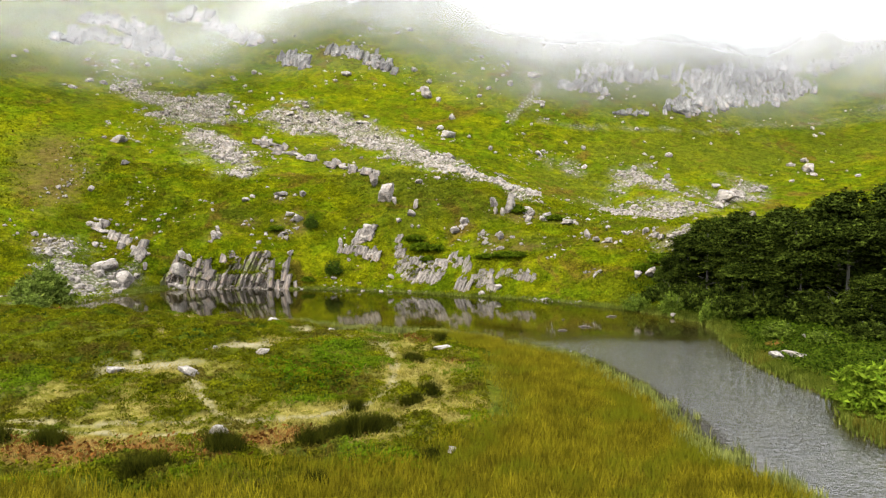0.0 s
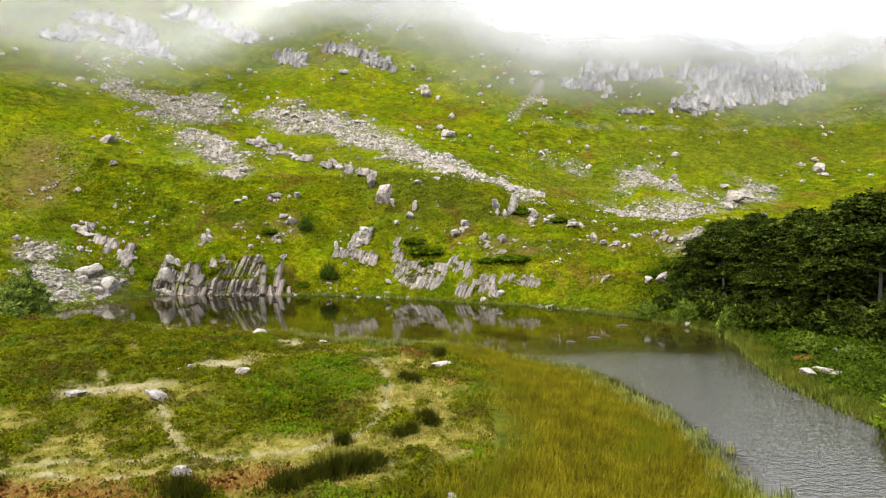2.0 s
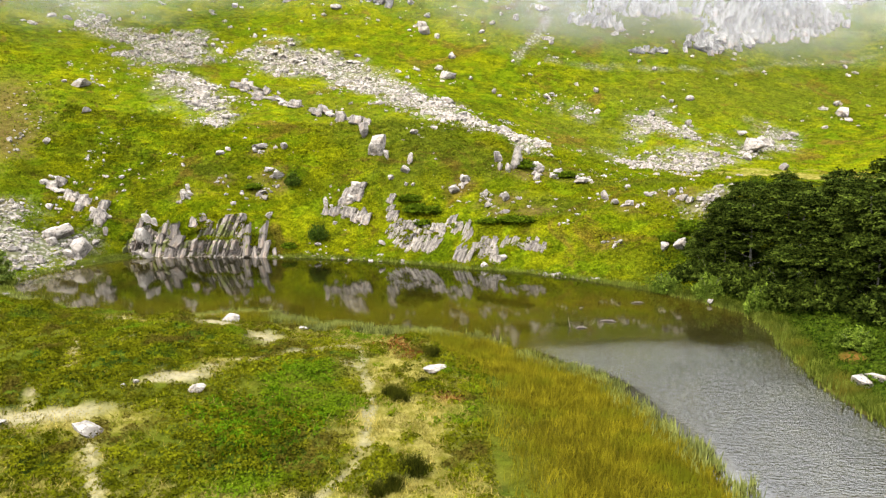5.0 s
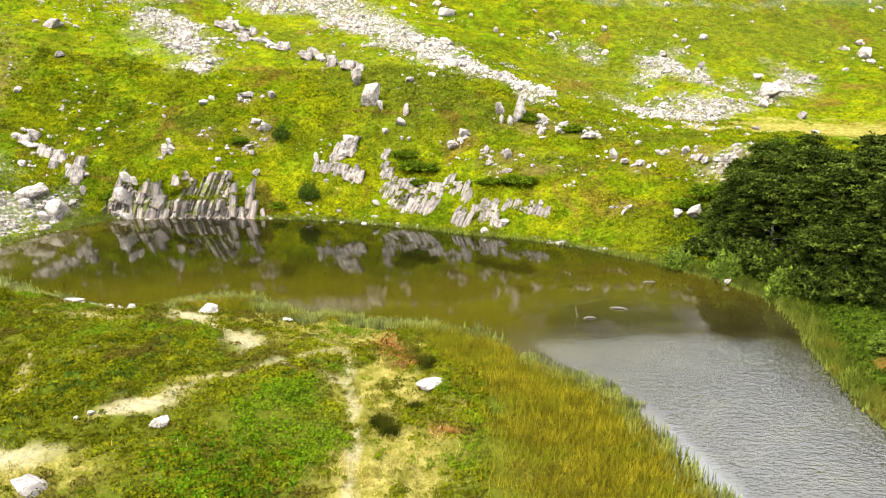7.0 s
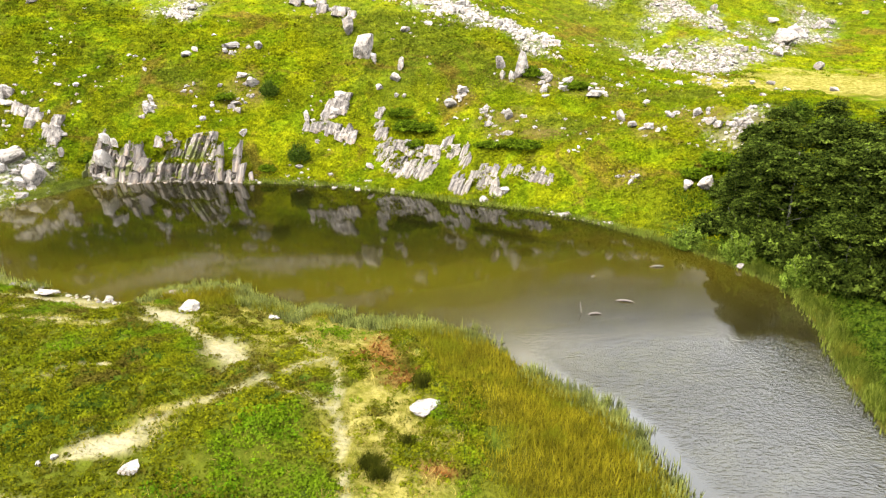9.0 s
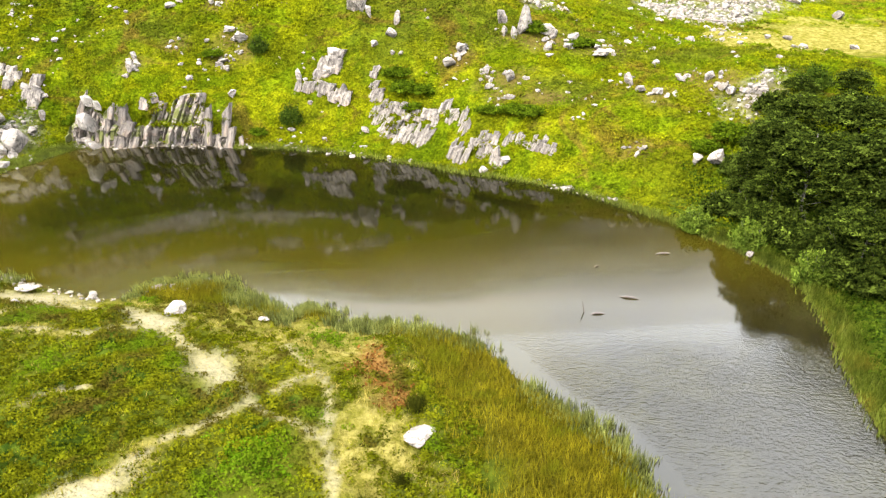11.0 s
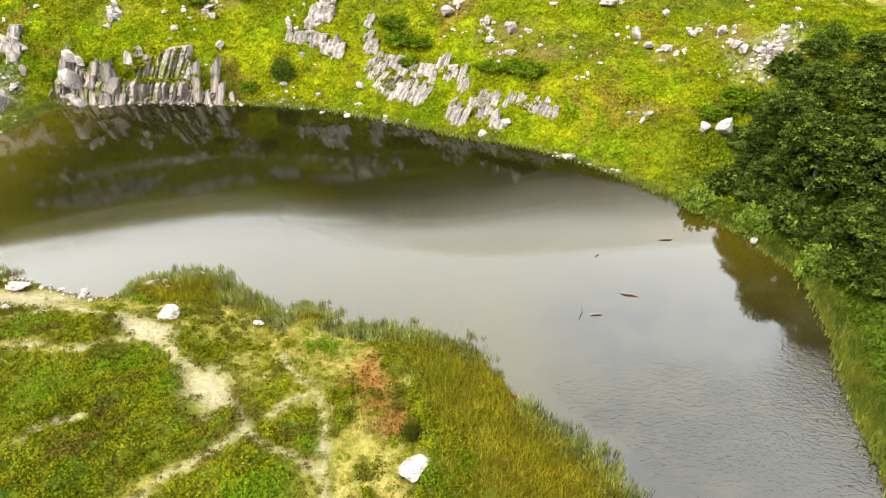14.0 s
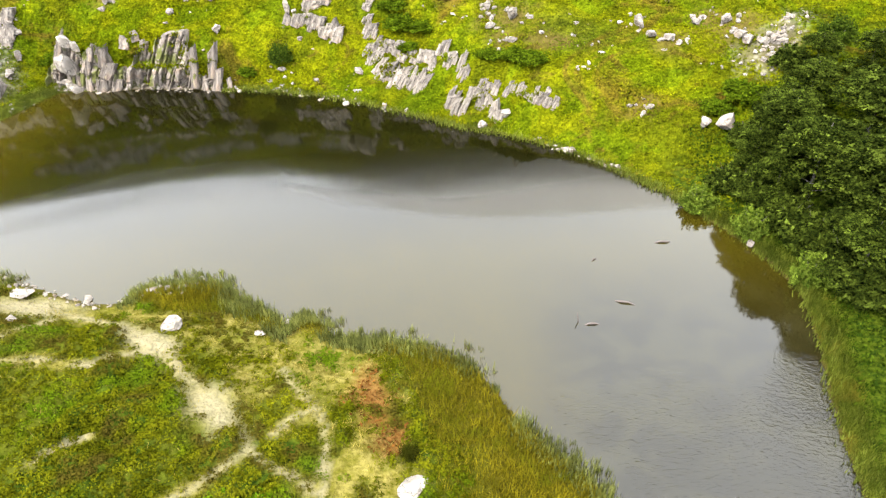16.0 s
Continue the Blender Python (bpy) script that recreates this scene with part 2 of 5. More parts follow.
GROUND, HEATH, WATER, MIST = make_ground(), make_heath(), make_water(), make_mist()
ROCK = make_rock(pale=(0.235, 0.213, 0.188), deep=(0.08, 0.07, 0.06))
STRATA_ROCK = make_rock("standing strata", (0.215, 0.193, 0.17), (0.06, 0.05, 0.042), 7.0, (0.55, 1.12), True)
FACE_ROCK = make_rock("strata face", (0.19, 0.168, 0.148), (0.04, 0.03, 0.024), 5.0, (0.95, 1.05), True, mossy=0.5)
PALE_ROCK = make_rock("bleached stone", (0.29, 0.268, 0.24), (0.1, 0.09, 0.075), 2.0)
CLIFF_ROCK = make_rock("rusty cliff rock", (0.155, 0.135, 0.118), (0.03, 0.022, 0.017), 7.0, (0.42, 1.2), True)
SCREE_ROCK = make_rock("weathered scree", (0.245, 0.225, 0.203), (0.11, 0.098, 0.087), 2.0)
CRAG_ROCK = make_rock("crag rock", (0.215, 0.21, 0.205), (0.03, 0.03, 0.03), 5.0, (0.4, 1.15), True)
# Near-black dark end puts the shade of gaps between sprays into the leaf colour
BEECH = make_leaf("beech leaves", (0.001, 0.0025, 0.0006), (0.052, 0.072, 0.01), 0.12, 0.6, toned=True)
WILLOW = make_leaf("willow leaves", (0.017, 0.032, 0.003), (0.074, 0.1, 0.013), 0.3, 1.2)
PALE_WILLOW = make_leaf("grey willow leaves", (0.028, 0.047, 0.006), (0.1, 0.128, 0.024), 0.3, 1.2)
SALLOW = make_leaf("sallow leaves", (0.03, 0.055, 0.003), (0.085, 0.12, 0.009), 0.3, 1.2)
BILBERRY = make_leaf("bilberry leaves", (0.021, 0.0255, 0.001), (0.064, 0.0665, 0.0025), 0.25, 1.4, 0.5, (0.034, 0.028, 0.004), toned=True, lush=(0.04, 0.07, 0.0022))
LUSH_LEAF = make_leaf("fresh bilberry leaves", (0.014, 0.034, 0.001), (0.045, 0.08, 0.0024), 0.3, 1.4, toned=True)
JUNIPER = make_leaf("juniper needles", (0.009, 0.018, 0.0022), (0.024, 0.036, 0.004), 0.1, 1.5)
UNDERGROWTH = make_leaf("undergrowth leaves", (0.006, 0.013, 0.001), (0.026, 0.04, 0.003), 0.2, 0.8)
SCRUB = make_leaf("scrub leaves", (0.014, 0.027, 0.0014), (0.046, 0.067, 0.003), 0.25, 1.2)
RUSH = make_leaf("rush blades", (0.006, 0.008, 0.001), (0.024, 0.025, 0.003), 0.1, 1.5)
SEDGE = make_leaf("sedge blades", (0.041, 0.038, 0.002), (0.103, 0.0865, 0.0055), 0.3, 0.9, 0.6, (0.058, 0.06, 0.003))
REED = make_leaf("reed blades", (0.027, 0.038, 0.004), (0.08, 0.092, 0.016), 0.3, 0.7)
SHORE_REED = make_leaf("grey-green reed blades", (0.03, 0.037, 0.007), (0.12, 0.13, 0.037), 0.35, 0.7)
BANK = make_leaf("bank grass blades", (0.014, 0.022, 0.002), (0.052, 0.062, 0.008), 0.3, 0.7, 0.5, (0.06, 0.05, 0.006))
STRAW = make_leaf("dry grass", (0.055, 0.048, 0.007), (0.155, 0.126, 0.033), 0.3, 0.8, 0.6, (0.062, 0.064, 0.006))
BRACKEN = make_leaf("dead bracken", (0.026, 0.012, 0.003), (0.078, 0.034, 0.008), 0.2, 1.0)
BARK = make_bark("grey bark", (0.02, 0.017, 0.014), (0.06, 0.053, 0.045))
DRIFTWOOD = make_bark("wet driftwood", (0.015, 0.011, 0.01), (0.06, 0.046, 0.04))

# ================= the lie of the land =================
# Shoreline of the tarn: one closed ring
SHORE_NORTH = [(-47.6, 93), (-47.3, 100), (-45.6, 105.5), (-43.3, 110.9), (-41, 109.9), (-36, 110.6), (-31, 110.7), (-26.6, 110.7),
               (-22.4, 110.9), (-18.5, 110.2), (-13.5, 109), (-7.3, 106.3), (-1.6, 103.5), (1.2, 102.5), (6.4, 100.2), (11.5, 96.7),
               (14.6, 93.6), (17.1, 91)]
SHORE_EAST = [(18.8, 88), (20.9, 84.4), (22.4, 80.5), (22.2, 75.5), (21, 70), (20.2, 65), (20, 60), (20.4, 55.5), (20.6, 52), (18.9, 47.5),
              (19, 43.5), (21, 36), (24, 26), (28, 10), (30, -15)]
SHORE_SOUTH = [(16, -15), (14.8, 10), (13.8, 26), (13.2, 35), (12.4, 38.6), (11.2, 40.8), (10.7, 43.5), (10.5, 48), (10, 53), (9.2, 57.2), (8.2, 61), (7.2, 63.8),
               (5.2, 65.8), (3.4, 68), (2, 70.4), (0.3, 72.2), (-2.6, 73.3), (-5.4, 73.5), (-7.4, 73.9), (-9, 75.3), (-10.2, 75), (-10.8, 74.2), (-11.6, 75),
               (-13.4, 76.1), (-14.6, 76.5), (-15.6, 78), (-17.2, 78.9), (-19.4, 78.6), (-21.4, 77.8), (-22.9, 76.6), (-25, 76.6), (-29, 78), (-33, 79.4), (-38, 82.3),
               (-42, 85.2), (-45, 88)]


def rounded(points, closed, steps=6):
    """A smooth curve through points (Catmull-Rom)."""
    p = np.array(points, float)
    n = len(p)
    out = []
    for i in range(n if closed else n - 1):
        a, b, c, d = (p[(i + k) % n] if closed else p[min(max(i + k, 0), n - 1)] for k in (-1, 0, 1, 2))
        for s in np.arange(steps) / steps:
            out.append(0.5 * (2 * b + (c - a) * s + (2 * a - 5 * b + 4 * c - d) * s**2 + (3 * b - a - 3 * c + d) * s**3))
    if not closed:
        out.append(p[-1])
    return np.array(out)


RING = rounded(SHORE_NORTH + SHORE_EAST + SHORE_SOUTH, True, 4)


def line_distance(x, y, line, closed=False):
    """Distance from places to a polyline."""
    a = line if closed else line[:-1]
    b = np.roll(line, -1, 0) if closed else line[1:]
    best = np.full(np.shape(x), 1e9)
    for (ax, ay), (bx, by) in zip(a, b):
        dx, dy = bx - ax, by - ay
        s = np.clip(((x - ax) * dx + (y - ay) * dy) / (dx * dx + dy * dy + 1e-9), 0, 1)
        best = np.minimum(best, (x - ax - s * dx) ** 2 + (y - ay - s * dy) ** 2)
    return np.sqrt(best)


def inside(x, y, ring):
    """Whether places lie within a closed ring."""
    hit = np.zeros(np.shape(x), bool)
    for (ax, ay), (bx, by) in zip(ring, np.roll(ring, -1, 0)):
        if ay != by:
            hit ^= ((ay > y) != (by > y)) & (x < (bx - ax) * (y - ay) / (by - ay) + ax)
    return hit


def inland_exact(x, y):
    return line_distance(x, y, RING, True) * np.where(inside(x, y, RING), -1, 1)


class Raster:
    """A quantity worked out once on a grid of lines and read off between them."""

    def __init__(self, xs, ys, values):
        self.xs, self.ys, self.values = xs, ys, values.reshape(len(ys), len(xs))

    def __call__(self, x, y):
        x, y = np.asarray(x, float), np.asarray(y, float)
        i = np.clip(np.searchsorted(self.xs, x) - 1, 0, len(self.xs) - 2)
        j = np.clip(np.searchsorted(self.ys, y) - 1, 0, len(self.ys) - 2)
        u = np.clip((x - self.xs[i]) / (self.xs[i + 1] - self.xs[i]), 0, 1)
        v = np.clip((y - self.ys[j]) / (self.ys[j + 1] - self.ys[j]), 0, 1)
        a = self.values
        return (a[j, i] * (1 - u) + a[j, i + 1] * u) * (1 - v) + (a[j + 1, i] * (1 - u) + a[j + 1, i + 1] * u) * v


lx, ly = np.arange(-60, 60.1, 0.3), np.arange(-20, 130.1, 0.3)
SHORE_GRID = Raster(lx, ly, inland_exact(*(a.ravel() for a in np.meshgrid(lx, ly))))


def inland(x, y):
    """Distance from the shoreline, below zero in the water."""
    beyond = np.maximum.reduce([-60 - x, x - 60, -20 - y, y - 130, 0 * x])
    return SHORE_GRID(x, y) + beyond


def smooth(e0, e1, v):
    s = np.clip((v - e0) / (e1 - e0), 0, 1)
    return s * s * (3 - 2 * s)


def grain(x, y, size, seed=0):
    """Value noise, 0 to 1, of the given cell size."""
    u, v = np.asarray(x, float) / size + seed * 17.3, np.asarray(y, float) / size - seed * 9.1
    i, j = np.floor(u), np.floor(v)
    fu, fv = u - i, v - j
    fu, fv = fu * fu * (3 - 2 * fu), fv * fv * (3 - 2 * fv)

    def h(a, b):
        s = np.sin(a * 127.1 + b * 311.7 + seed * 74.7) * 43758.5453
        return s - np.floor(s)

    return (h(i, j) * (1 - fu) + h(i + 1, j) * fu) * (1 - fv) + (h(i, j + 1) * (1 - fu) + h(i + 1, j + 1) * fu) * fv


def cloudy(x, y, size, seed=0, octaves=4):
    """Several sizes of noise laid over one another, 0 to 1."""
    total, weight, w = 0.0, 0.0, 1.0
    for k in range(octaves):
        total = total + w * grain(x, y, size / 2**k, seed + k)
        weight, w = weight + w, w * 0.5
    return total / weight


# Heights of the ground at a few places (x, y, z)
NEAR_SLOPE = [(-42, 112.3, 3), (-35, 113, 4.3), (-30, 113, 4.2), (-33, 114, 5.3), (-38.5, 113.8, 4.6), (-20, 112.5, 1.6), (-39, 116.6, 6.6), (-28.5, 118.7, 6), (-25.8, 122.1, 9.4),
              (-17.8, 122.3, 8.6), (-9.6, 114.5, 3.8), (-9.9, 117.2, 6.4), (-12.9, 121, 10), (4.5, 112, 6.6), (5, 116.4, 8.8), (6, 125.4, 12.5),
              (11, 114.5, 8.2), (17.9, 111, 7.9), (19.4, 115, 8.5), (25, 106.5, 7.2), (28.7, 107, 9), (22, 97.8, 2.9), (-49.3, 108.3, 1.8),
              (-54, 107.5, 3.3), (-58, 120.5, 10.2), (-52, 97, 1.5), (-70, 95, 5), (34, 130, 9.5), (52, 134, 9)]
FAR_SLOPE = [(-65, 126.5, 15.4), (-68, 144, 25.5), (-45.5, 142, 20.9), (-46, 161, 28), (-19.4, 143.6, 20.4), (-1.4, 133, 17.2), (23.4, 166, 20.8),
             (28, 150, 12.5), (34, 152, 15.5), (55, 157, 14), (-16, 183, 37), (14, 188, 39.6), (53, 194, 39), (71, 193, 32.8), (70, 174, 22),
             (66, 206, 46), (86, 215, 44), (-35, 203, 55), (-49, 207, 56), (-85, 182, 45), (-66, 172.6, 37), (-108, 207, 66), (-85, 262, 92), (66, 240, 74), (30, 235, 71), (0, 238, 77), (100, 250, 78), (-40, 240, 80),
             (0, 300, 128), (90, 300, 120), (-200, 300, 140), (220, 300, 120), (-170, 140, 55), (170, 150, 45)]
LOW_GROUND = [(-21.4, 53, 1), (-11.5, 43.5, 0.4), (-13.4, 57, 1.6), (-1.8, 62, 0.7), (-17.7, 73, 0.9), (-10, 64, 1.1), (-4.4, 52.6, 0.6),
              (-24.7, 69, 2), (-19, 59.4, 2.2), (-5.6, 63, 0.8), (5, 52, 0.35), (3, 40, 0.3), (-30, 72, 2), (-45, 60, 1.7), (-60, 70, 2.6), (-40, 78, 1.0), (-47, 82, 0.7),
              (-40, 40, 1.2), (0, 20, 0.3), (8, 5, 0.3), (-20, -20, 0.6), (60, 20, 4), (27, 62, 0.8), (30, 75, 2.2), (36, 90, 5), (60, 85, 9), (45, 50, 2),
              (-90, 20, 4), (100, 100, 24), (0, -200, 8)]
KNOWN = np.array(NEAR_SLOPE + FAR_SLOPE + LOW_GROUND, float)


def bend(r2):
    return np.where(r2 > 0, 0.5 * r2 * np.log(np.maximum(r2, 1e-9)), 0)


def sheet_through(p, slack=3.0):
    """Weights of the thin plate that runs close to the known heights."""
    n = len(p)
    q = p[:, :2] / 50
    k = bend(((q[:, None] - q[None]) ** 2).sum(-1)) + np.eye(n) * slack * 1e-3
    one = np.c_[np.ones(n), q]
    full = np.block([[k, one], [one.T, np.zeros((3, 3))]])
    return np.linalg.solve(full, np.r_[p[:, 2], 0, 0, 0])


WEIGHTS = sheet_through(KNOWN)


def hill(x, y):
    u, v = np.asarray(x, float) / 50, np.asarray(y, float) / 50
    z = WEIGHTS[-3] + WEIGHTS[-2] * u + WEIGHTS[-1] * v
    for (px, py, _), w in zip(KNOWN, WEIGHTS):
        z = z + w * bend((u - px / 50) ** 2 + (v - py / 50) ** 2)
    return z


def ground_height(x, y):
    x, y = np.asarray(x, float), np.asarray(y, float)
    d = inland(x, y)
    cliff = smooth(-45, -42.5, x) * smooth(-24.5, -27, x) * smooth(100, 106, y)
    w = smooth(0.8 * cliff, 6 - 3.4 * cliff, d)
    rough = (cloudy(x, y, 9, 3) - 0.5) * 1.3 * smooth(4, 14, d) * smooth(95, 112, y) + (cloudy(x, y, 2.2, 5, 3) - 0.5) * 0.5 * smooth(1, 6, d)
    land = 0.1 * smooth(0, 0.8, d) + w * np.clip(hill(x, y), 0.15, 150) + rough
    bed = -0.28 * np.minimum(-d, 8) - 0.02
    return np.where(d > 0, np.maximum(land, 0.04), bed)

# ================= trails, drifts and screes on the ground =================
TRAILS = [(0.5, [(-32, 75.4), (-29.3, 75.8), (-25.5, 75), (-22.5, 74.3), (-19.8, 72.7), (-17.4, 71.3), (-16, 69.9), (-14.6, 68.6), (-12.9, 67.2), (-11.4, 66.1), (-10.3, 64.4)]),
          (0.3, [(-10.3, 64.3), (-11.1, 63.5), (-12, 62.4), (-13, 61.2), (-13.7, 59.8), (-14.7, 58.2), (-16, 57)]),
          (0.3, [(-10.3, 64.4), (-9.2, 63.8), (-7.4, 62.8), (-6.2, 62.1)]),
          (0.33, [(-10.2, 70.6), (-8.7, 68.7), (-7.4, 67.3), (-6.7, 65.6), (-6.2, 62.4), (-5.3, 59.4), (-4.7, 56.2), (-4.6, 54), (-4.4, 51.3), (-5.2, 48.7), (-6.1, 47), (-7.8, 45.6),
                  (-11.7, 44.9), (-16.2, 44.2), (-23, 44.5)]),
          (0.2, [(-9.5, 65.3), (-8.7, 66.8), (-7.8, 67.6)]),
          (0.32, [(-27, 70.8), (-26.3, 72.6), (-25.6, 74.4)]),
          (0.26, [(-27, 69.1), (-23.2, 69.4), (-20.9, 69.3), (-19.6, 70.2), (-17.8, 71.2)]),
          (0.2, [(-20.3, 62), (-19.3, 63.4), (-18.2, 64.6)]),
          (0.26, [(-22.8, 62.3), (-21.7, 60), (-20.9, 58.5), (-21.2, 56), (-20.5, 54)]),
          (0.3, [(-16.4, 52), (-15.3, 50.2), (-13.9, 47.9), (-12.1, 45.4)]),
          (0.3, [(-24, 43.5), (-20.7, 43.1), (-16.7, 43), (-14.3, 42.7), (-11, 44)])]
TRAILS = [(w, rounded(p, False, 5)) for w, p in TRAILS]
# Trodden and grazed spots: x, y, half-widths, turn in degrees
BARE = [(-13.3, 67.2, 1.9, 1.05, -40), (-18.4, 71.8, 2.0, 0.95, -35), (-27.5, 75.4, 2.6, 1.0, 10), (-19.4, 53.7, 2.7, 0.75, 12), (-14.9, 57.8, 1.5, 0.6, 35),
        (-4.2, 44.7, 0.9, 0.6, 20)]
GRASSY = [(-13.2, 71.6, 3, 1.2, -35), (-9.8, 71.6, 3.4, 1.5, -10), (-19, 74.3, 4, 0.9, -20), (-11.5, 68.8, 1.6, 1.3, -30), (-18, 53, 4, 1.3, 0), (-4, 62, 2.2, 5.5, 5), (-8, 71, 4.5, 2.2, -20), (-3.5, 53, 2.4, 4, 0), (-15, 46, 7, 2.2, 0), (-15.5, 75, 4, 1.4, 0), (-24, 48, 5, 3, 0), (-6, 47, 4, 2, 15), (-2.4, 55, 2.3, 8, 3), (-2, 47.5, 3, 4, 0), (-8, 43.5, 6, 2.4, 0), (-19, 43, 9, 2.8, 0)]
RUSTY = [(-4.9, 69.2, 1.1, 1.7, 15), (-4.2, 67.2, 0.8, 0.7, 0), (-16, 41, 6, 1.3, 0), (-10, 42.4, 3, 0.7, 5), (-8, 43, 2, 0.8, 0), (-3.2, 66, 0.9, 1.2, 0), (-1, 58, 1, 0.6, 0), (23.7, 67, 0.6, 0.8, 0), (-47, 86.5, 2.5, 1, 0)]
SEDGE_RING = np.array([(2, 80), (-23, 80), (-23, 77), (-19.5, 75.6), (-15, 74.8), (-12, 73.9), (-8, 73.4), (-4.4, 71.8), (-2.8, 69), (-1, 65), (-0.3, 60), (0.2, 56.5), (1.3, 48.5), (-1.2, 44.6), (-3.1, 42), (-7.3, 41), (-10.6, 38.3),
                       (-16, 38.4), (-45, 37), (-45, -30), (18, -30), (17, 40), (12, 62), (6, 70)], float)
SCREES = [[(-93, 182), (-88, 184), (-79, 178), (-68, 175), (-62, 180), (-57, 179), (-54, 166), (-60, 160), (-66, 159.6), (-77, 168), (-85, 174)],
          [(-58.7, 156), (-52, 158), (-45, 150.6), (-39.7, 139.4), (-43, 138), (-47.7, 138), (-52, 145), (-56, 147.4)],
          [(-48, 173), (-40, 179), (-28.7, 175.6), (-17, 166.4), (-6.5, 155.7), (2.5, 141), (11.5, 137), (11, 130), (4.3, 130.7), (-3.5, 133.2), (-12.6, 146), (-23, 156), (-34, 163.7), (-43, 165)],
          [(18.4, 166), (27, 160), (30, 163), (35, 166), (38.3, 165), (44.4, 157), (41, 154), (33, 157), (27, 156)],
          [(20, 153), (24, 153), (30, 147), (40, 150), (44, 147), (42, 144), (33.5, 137), (28, 142), (21.7, 149)],
          [(48, 151), (52, 161), (58, 166), (61, 161), (53, 152)],
          [(-60, 105), (-60, 112.5), (-55.6, 110), (-49.5, 109.5), (-48.5, 107), (-48.6, 94), (-48, 87), (-53, 92)],
          [(24.6, 107.6), (27, 108), (30, 109), (30.6, 107), (28, 104.4), (26, 104.6)]]
SCREES = [rounded(p, True, 3) for p in SCREES]
# The pale grazed field beyond the shoulder
FIELD = [(38, 124, 8, 10, 0), (49, 126, 12, 14, 0), (32, 127, 3.5, 8, -15)]
STONY_TRAIL = rounded([(16.3, 180.8), (32, 181.5), (55.5, 184.7), (71, 194), (85.5, 201), (98.7, 204.7), (120, 206)], False, 4)
GULLY = rounded([(17.5, 196), (16.7, 193.6), (14, 188), (9, 180)], False, 4)


def spots(x, y, some, soft=0.5):
    out = np.zeros(np.shape(x))
    for cx, cy, rx, ry, turn in some:
        c, s = math.cos(radians(turn)), math.sin(radians(turn))
        u, v = ((x - cx) * c + (y - cy) * s) / rx, (-(x - cx) * s + (y - cy) * c) / ry
        out = np.maximum(out, 1 - smooth(1 - soft, 1 + soft, np.hypot(u, v) + (cloudy(x, y, 1.2, 11, 3) - 0.5) * 1.1))
    return out


def worn(x, y):
    """How far the ground is trodden bare."""
    out = 0.8 * spots(x, y, BARE, 0.7)
    near = (x > -45) & (x < 5) & (y > 30) & (y < 85)
    wob = (cloudy(x, y, 1.1, 21, 3) - 0.5) * 0.5
    for w, line in TRAILS:
        d = np.full(np.shape(x), 99.0)
        d[near] = line_distance(x[near], y[near], line)
        out = np.maximum(out, (0.28 + 0.62 * cloudy(x, y, 5, 22)) * (1 - smooth(w * 0.3, w * 0.9, d + wob)))
    return out


def verge(x, y):
    """The grazed grass to either side of the trails."""
    out = spots(x, y, BARE, 0.9)
    near = (x > -45) & (x < 5) & (y > 30) & (y < 85)
    wob = (cloudy(x, y, 1.4, 23, 3) - 0.5) * 1.6
    for w, line in TRAILS:
        d = np.full(np.shape(x), 99.0)
        d[near] = line_distance(x[near], y[near], line)
        out = np.maximum(out, (0.55 + 0.45 * cloudy(x, y, 4, 24)) * (1 - smooth(w * 0.6, w * 1.5 + 0.35, d + wob * 0.7)))
    return out


def clumps(x, y):
    """Islands of bilberry in the grazed grass."""
    return smooth(0.53, 0.6, cloudy(x, y, 2.0, 87, 3))


def in_sedge(x, y):
    return np.where(inside(x, y, SEDGE_RING), smooth(0, np.where(y > 66, 1.2, 3.5), line_distance(x, y, SEDGE_RING, True) + (cloudy(x, y, 3, 31) - 0.5) * np.where(y > 66, 1.5, 4.5)), 0)


def stony(x, y):
    out = np.zeros(np.shape(x))
    for ring in SCREES:
        lo, hi = ring.min(0) - 3, ring.max(0) + 3
        m = (x > lo[0]) & (x < hi[0]) & (y > lo[1]) & (y < hi[1])
        d = line_distance(x[m], y[m], ring, True) * np.where(inside(x[m], y[m], ring), 1, -1)
        out[m] = np.maximum(out[m], smooth(-2.4, 3.6, d + (cloudy(x[m], y[m], 4, 41) - 0.5) * 11))
    return out


def lowland(x, y):
    """The peninsula and the banks, against the open hillside."""
    return smooth(97, 84, y) * smooth(-62, -46, x)


def bilberry(x, y):
    """How thickly low bilberry covers the peninsula."""
    open_spot = np.maximum.reduce([np.minimum(worn(x, y) * 2, 1), spots(x, y, GRASSY, 0.6) * 0.95 * (1 - 0.9 * clumps(x, y)), verge(x, y) * 0.85, in_sedge(x, y), spots(x, y, RUSTY, 0.6)])
    return smooth(1.0, 1.6, inland(x, y)) * (1 - open_spot) * (0.45 + 0.55 * smooth(0.36, 0.48, cloudy(x, y, 4.5, 83)))


# Duller heather on the shoulders of the hill: x, y, half-widths, turn
HEATHER = [(-14, 134, 13, 6, -35), (-2, 124, 9, 4, -25), (-26, 146, 14, 5, -35), (12, 121, 7, 2.5, -10), (-8, 127, 6, 8, 0), (8, 111, 6, 1.8, -20), (20, 152, 9, 14, 0), (60, 178, 30, 10, 10), (-40, 124, 4, 2, 0), (22, 117, 12, 2.4, -8), (-72, 128, 6, 8, 20), (-78, 138, 5, 6, 0), (50, 198, 40, 7, 8), (92, 188, 16, 10, 0), (35, 172, 12, 4, 0)]


def heather(x, y):
    return spots(x, y, HEATHER, 0.7)


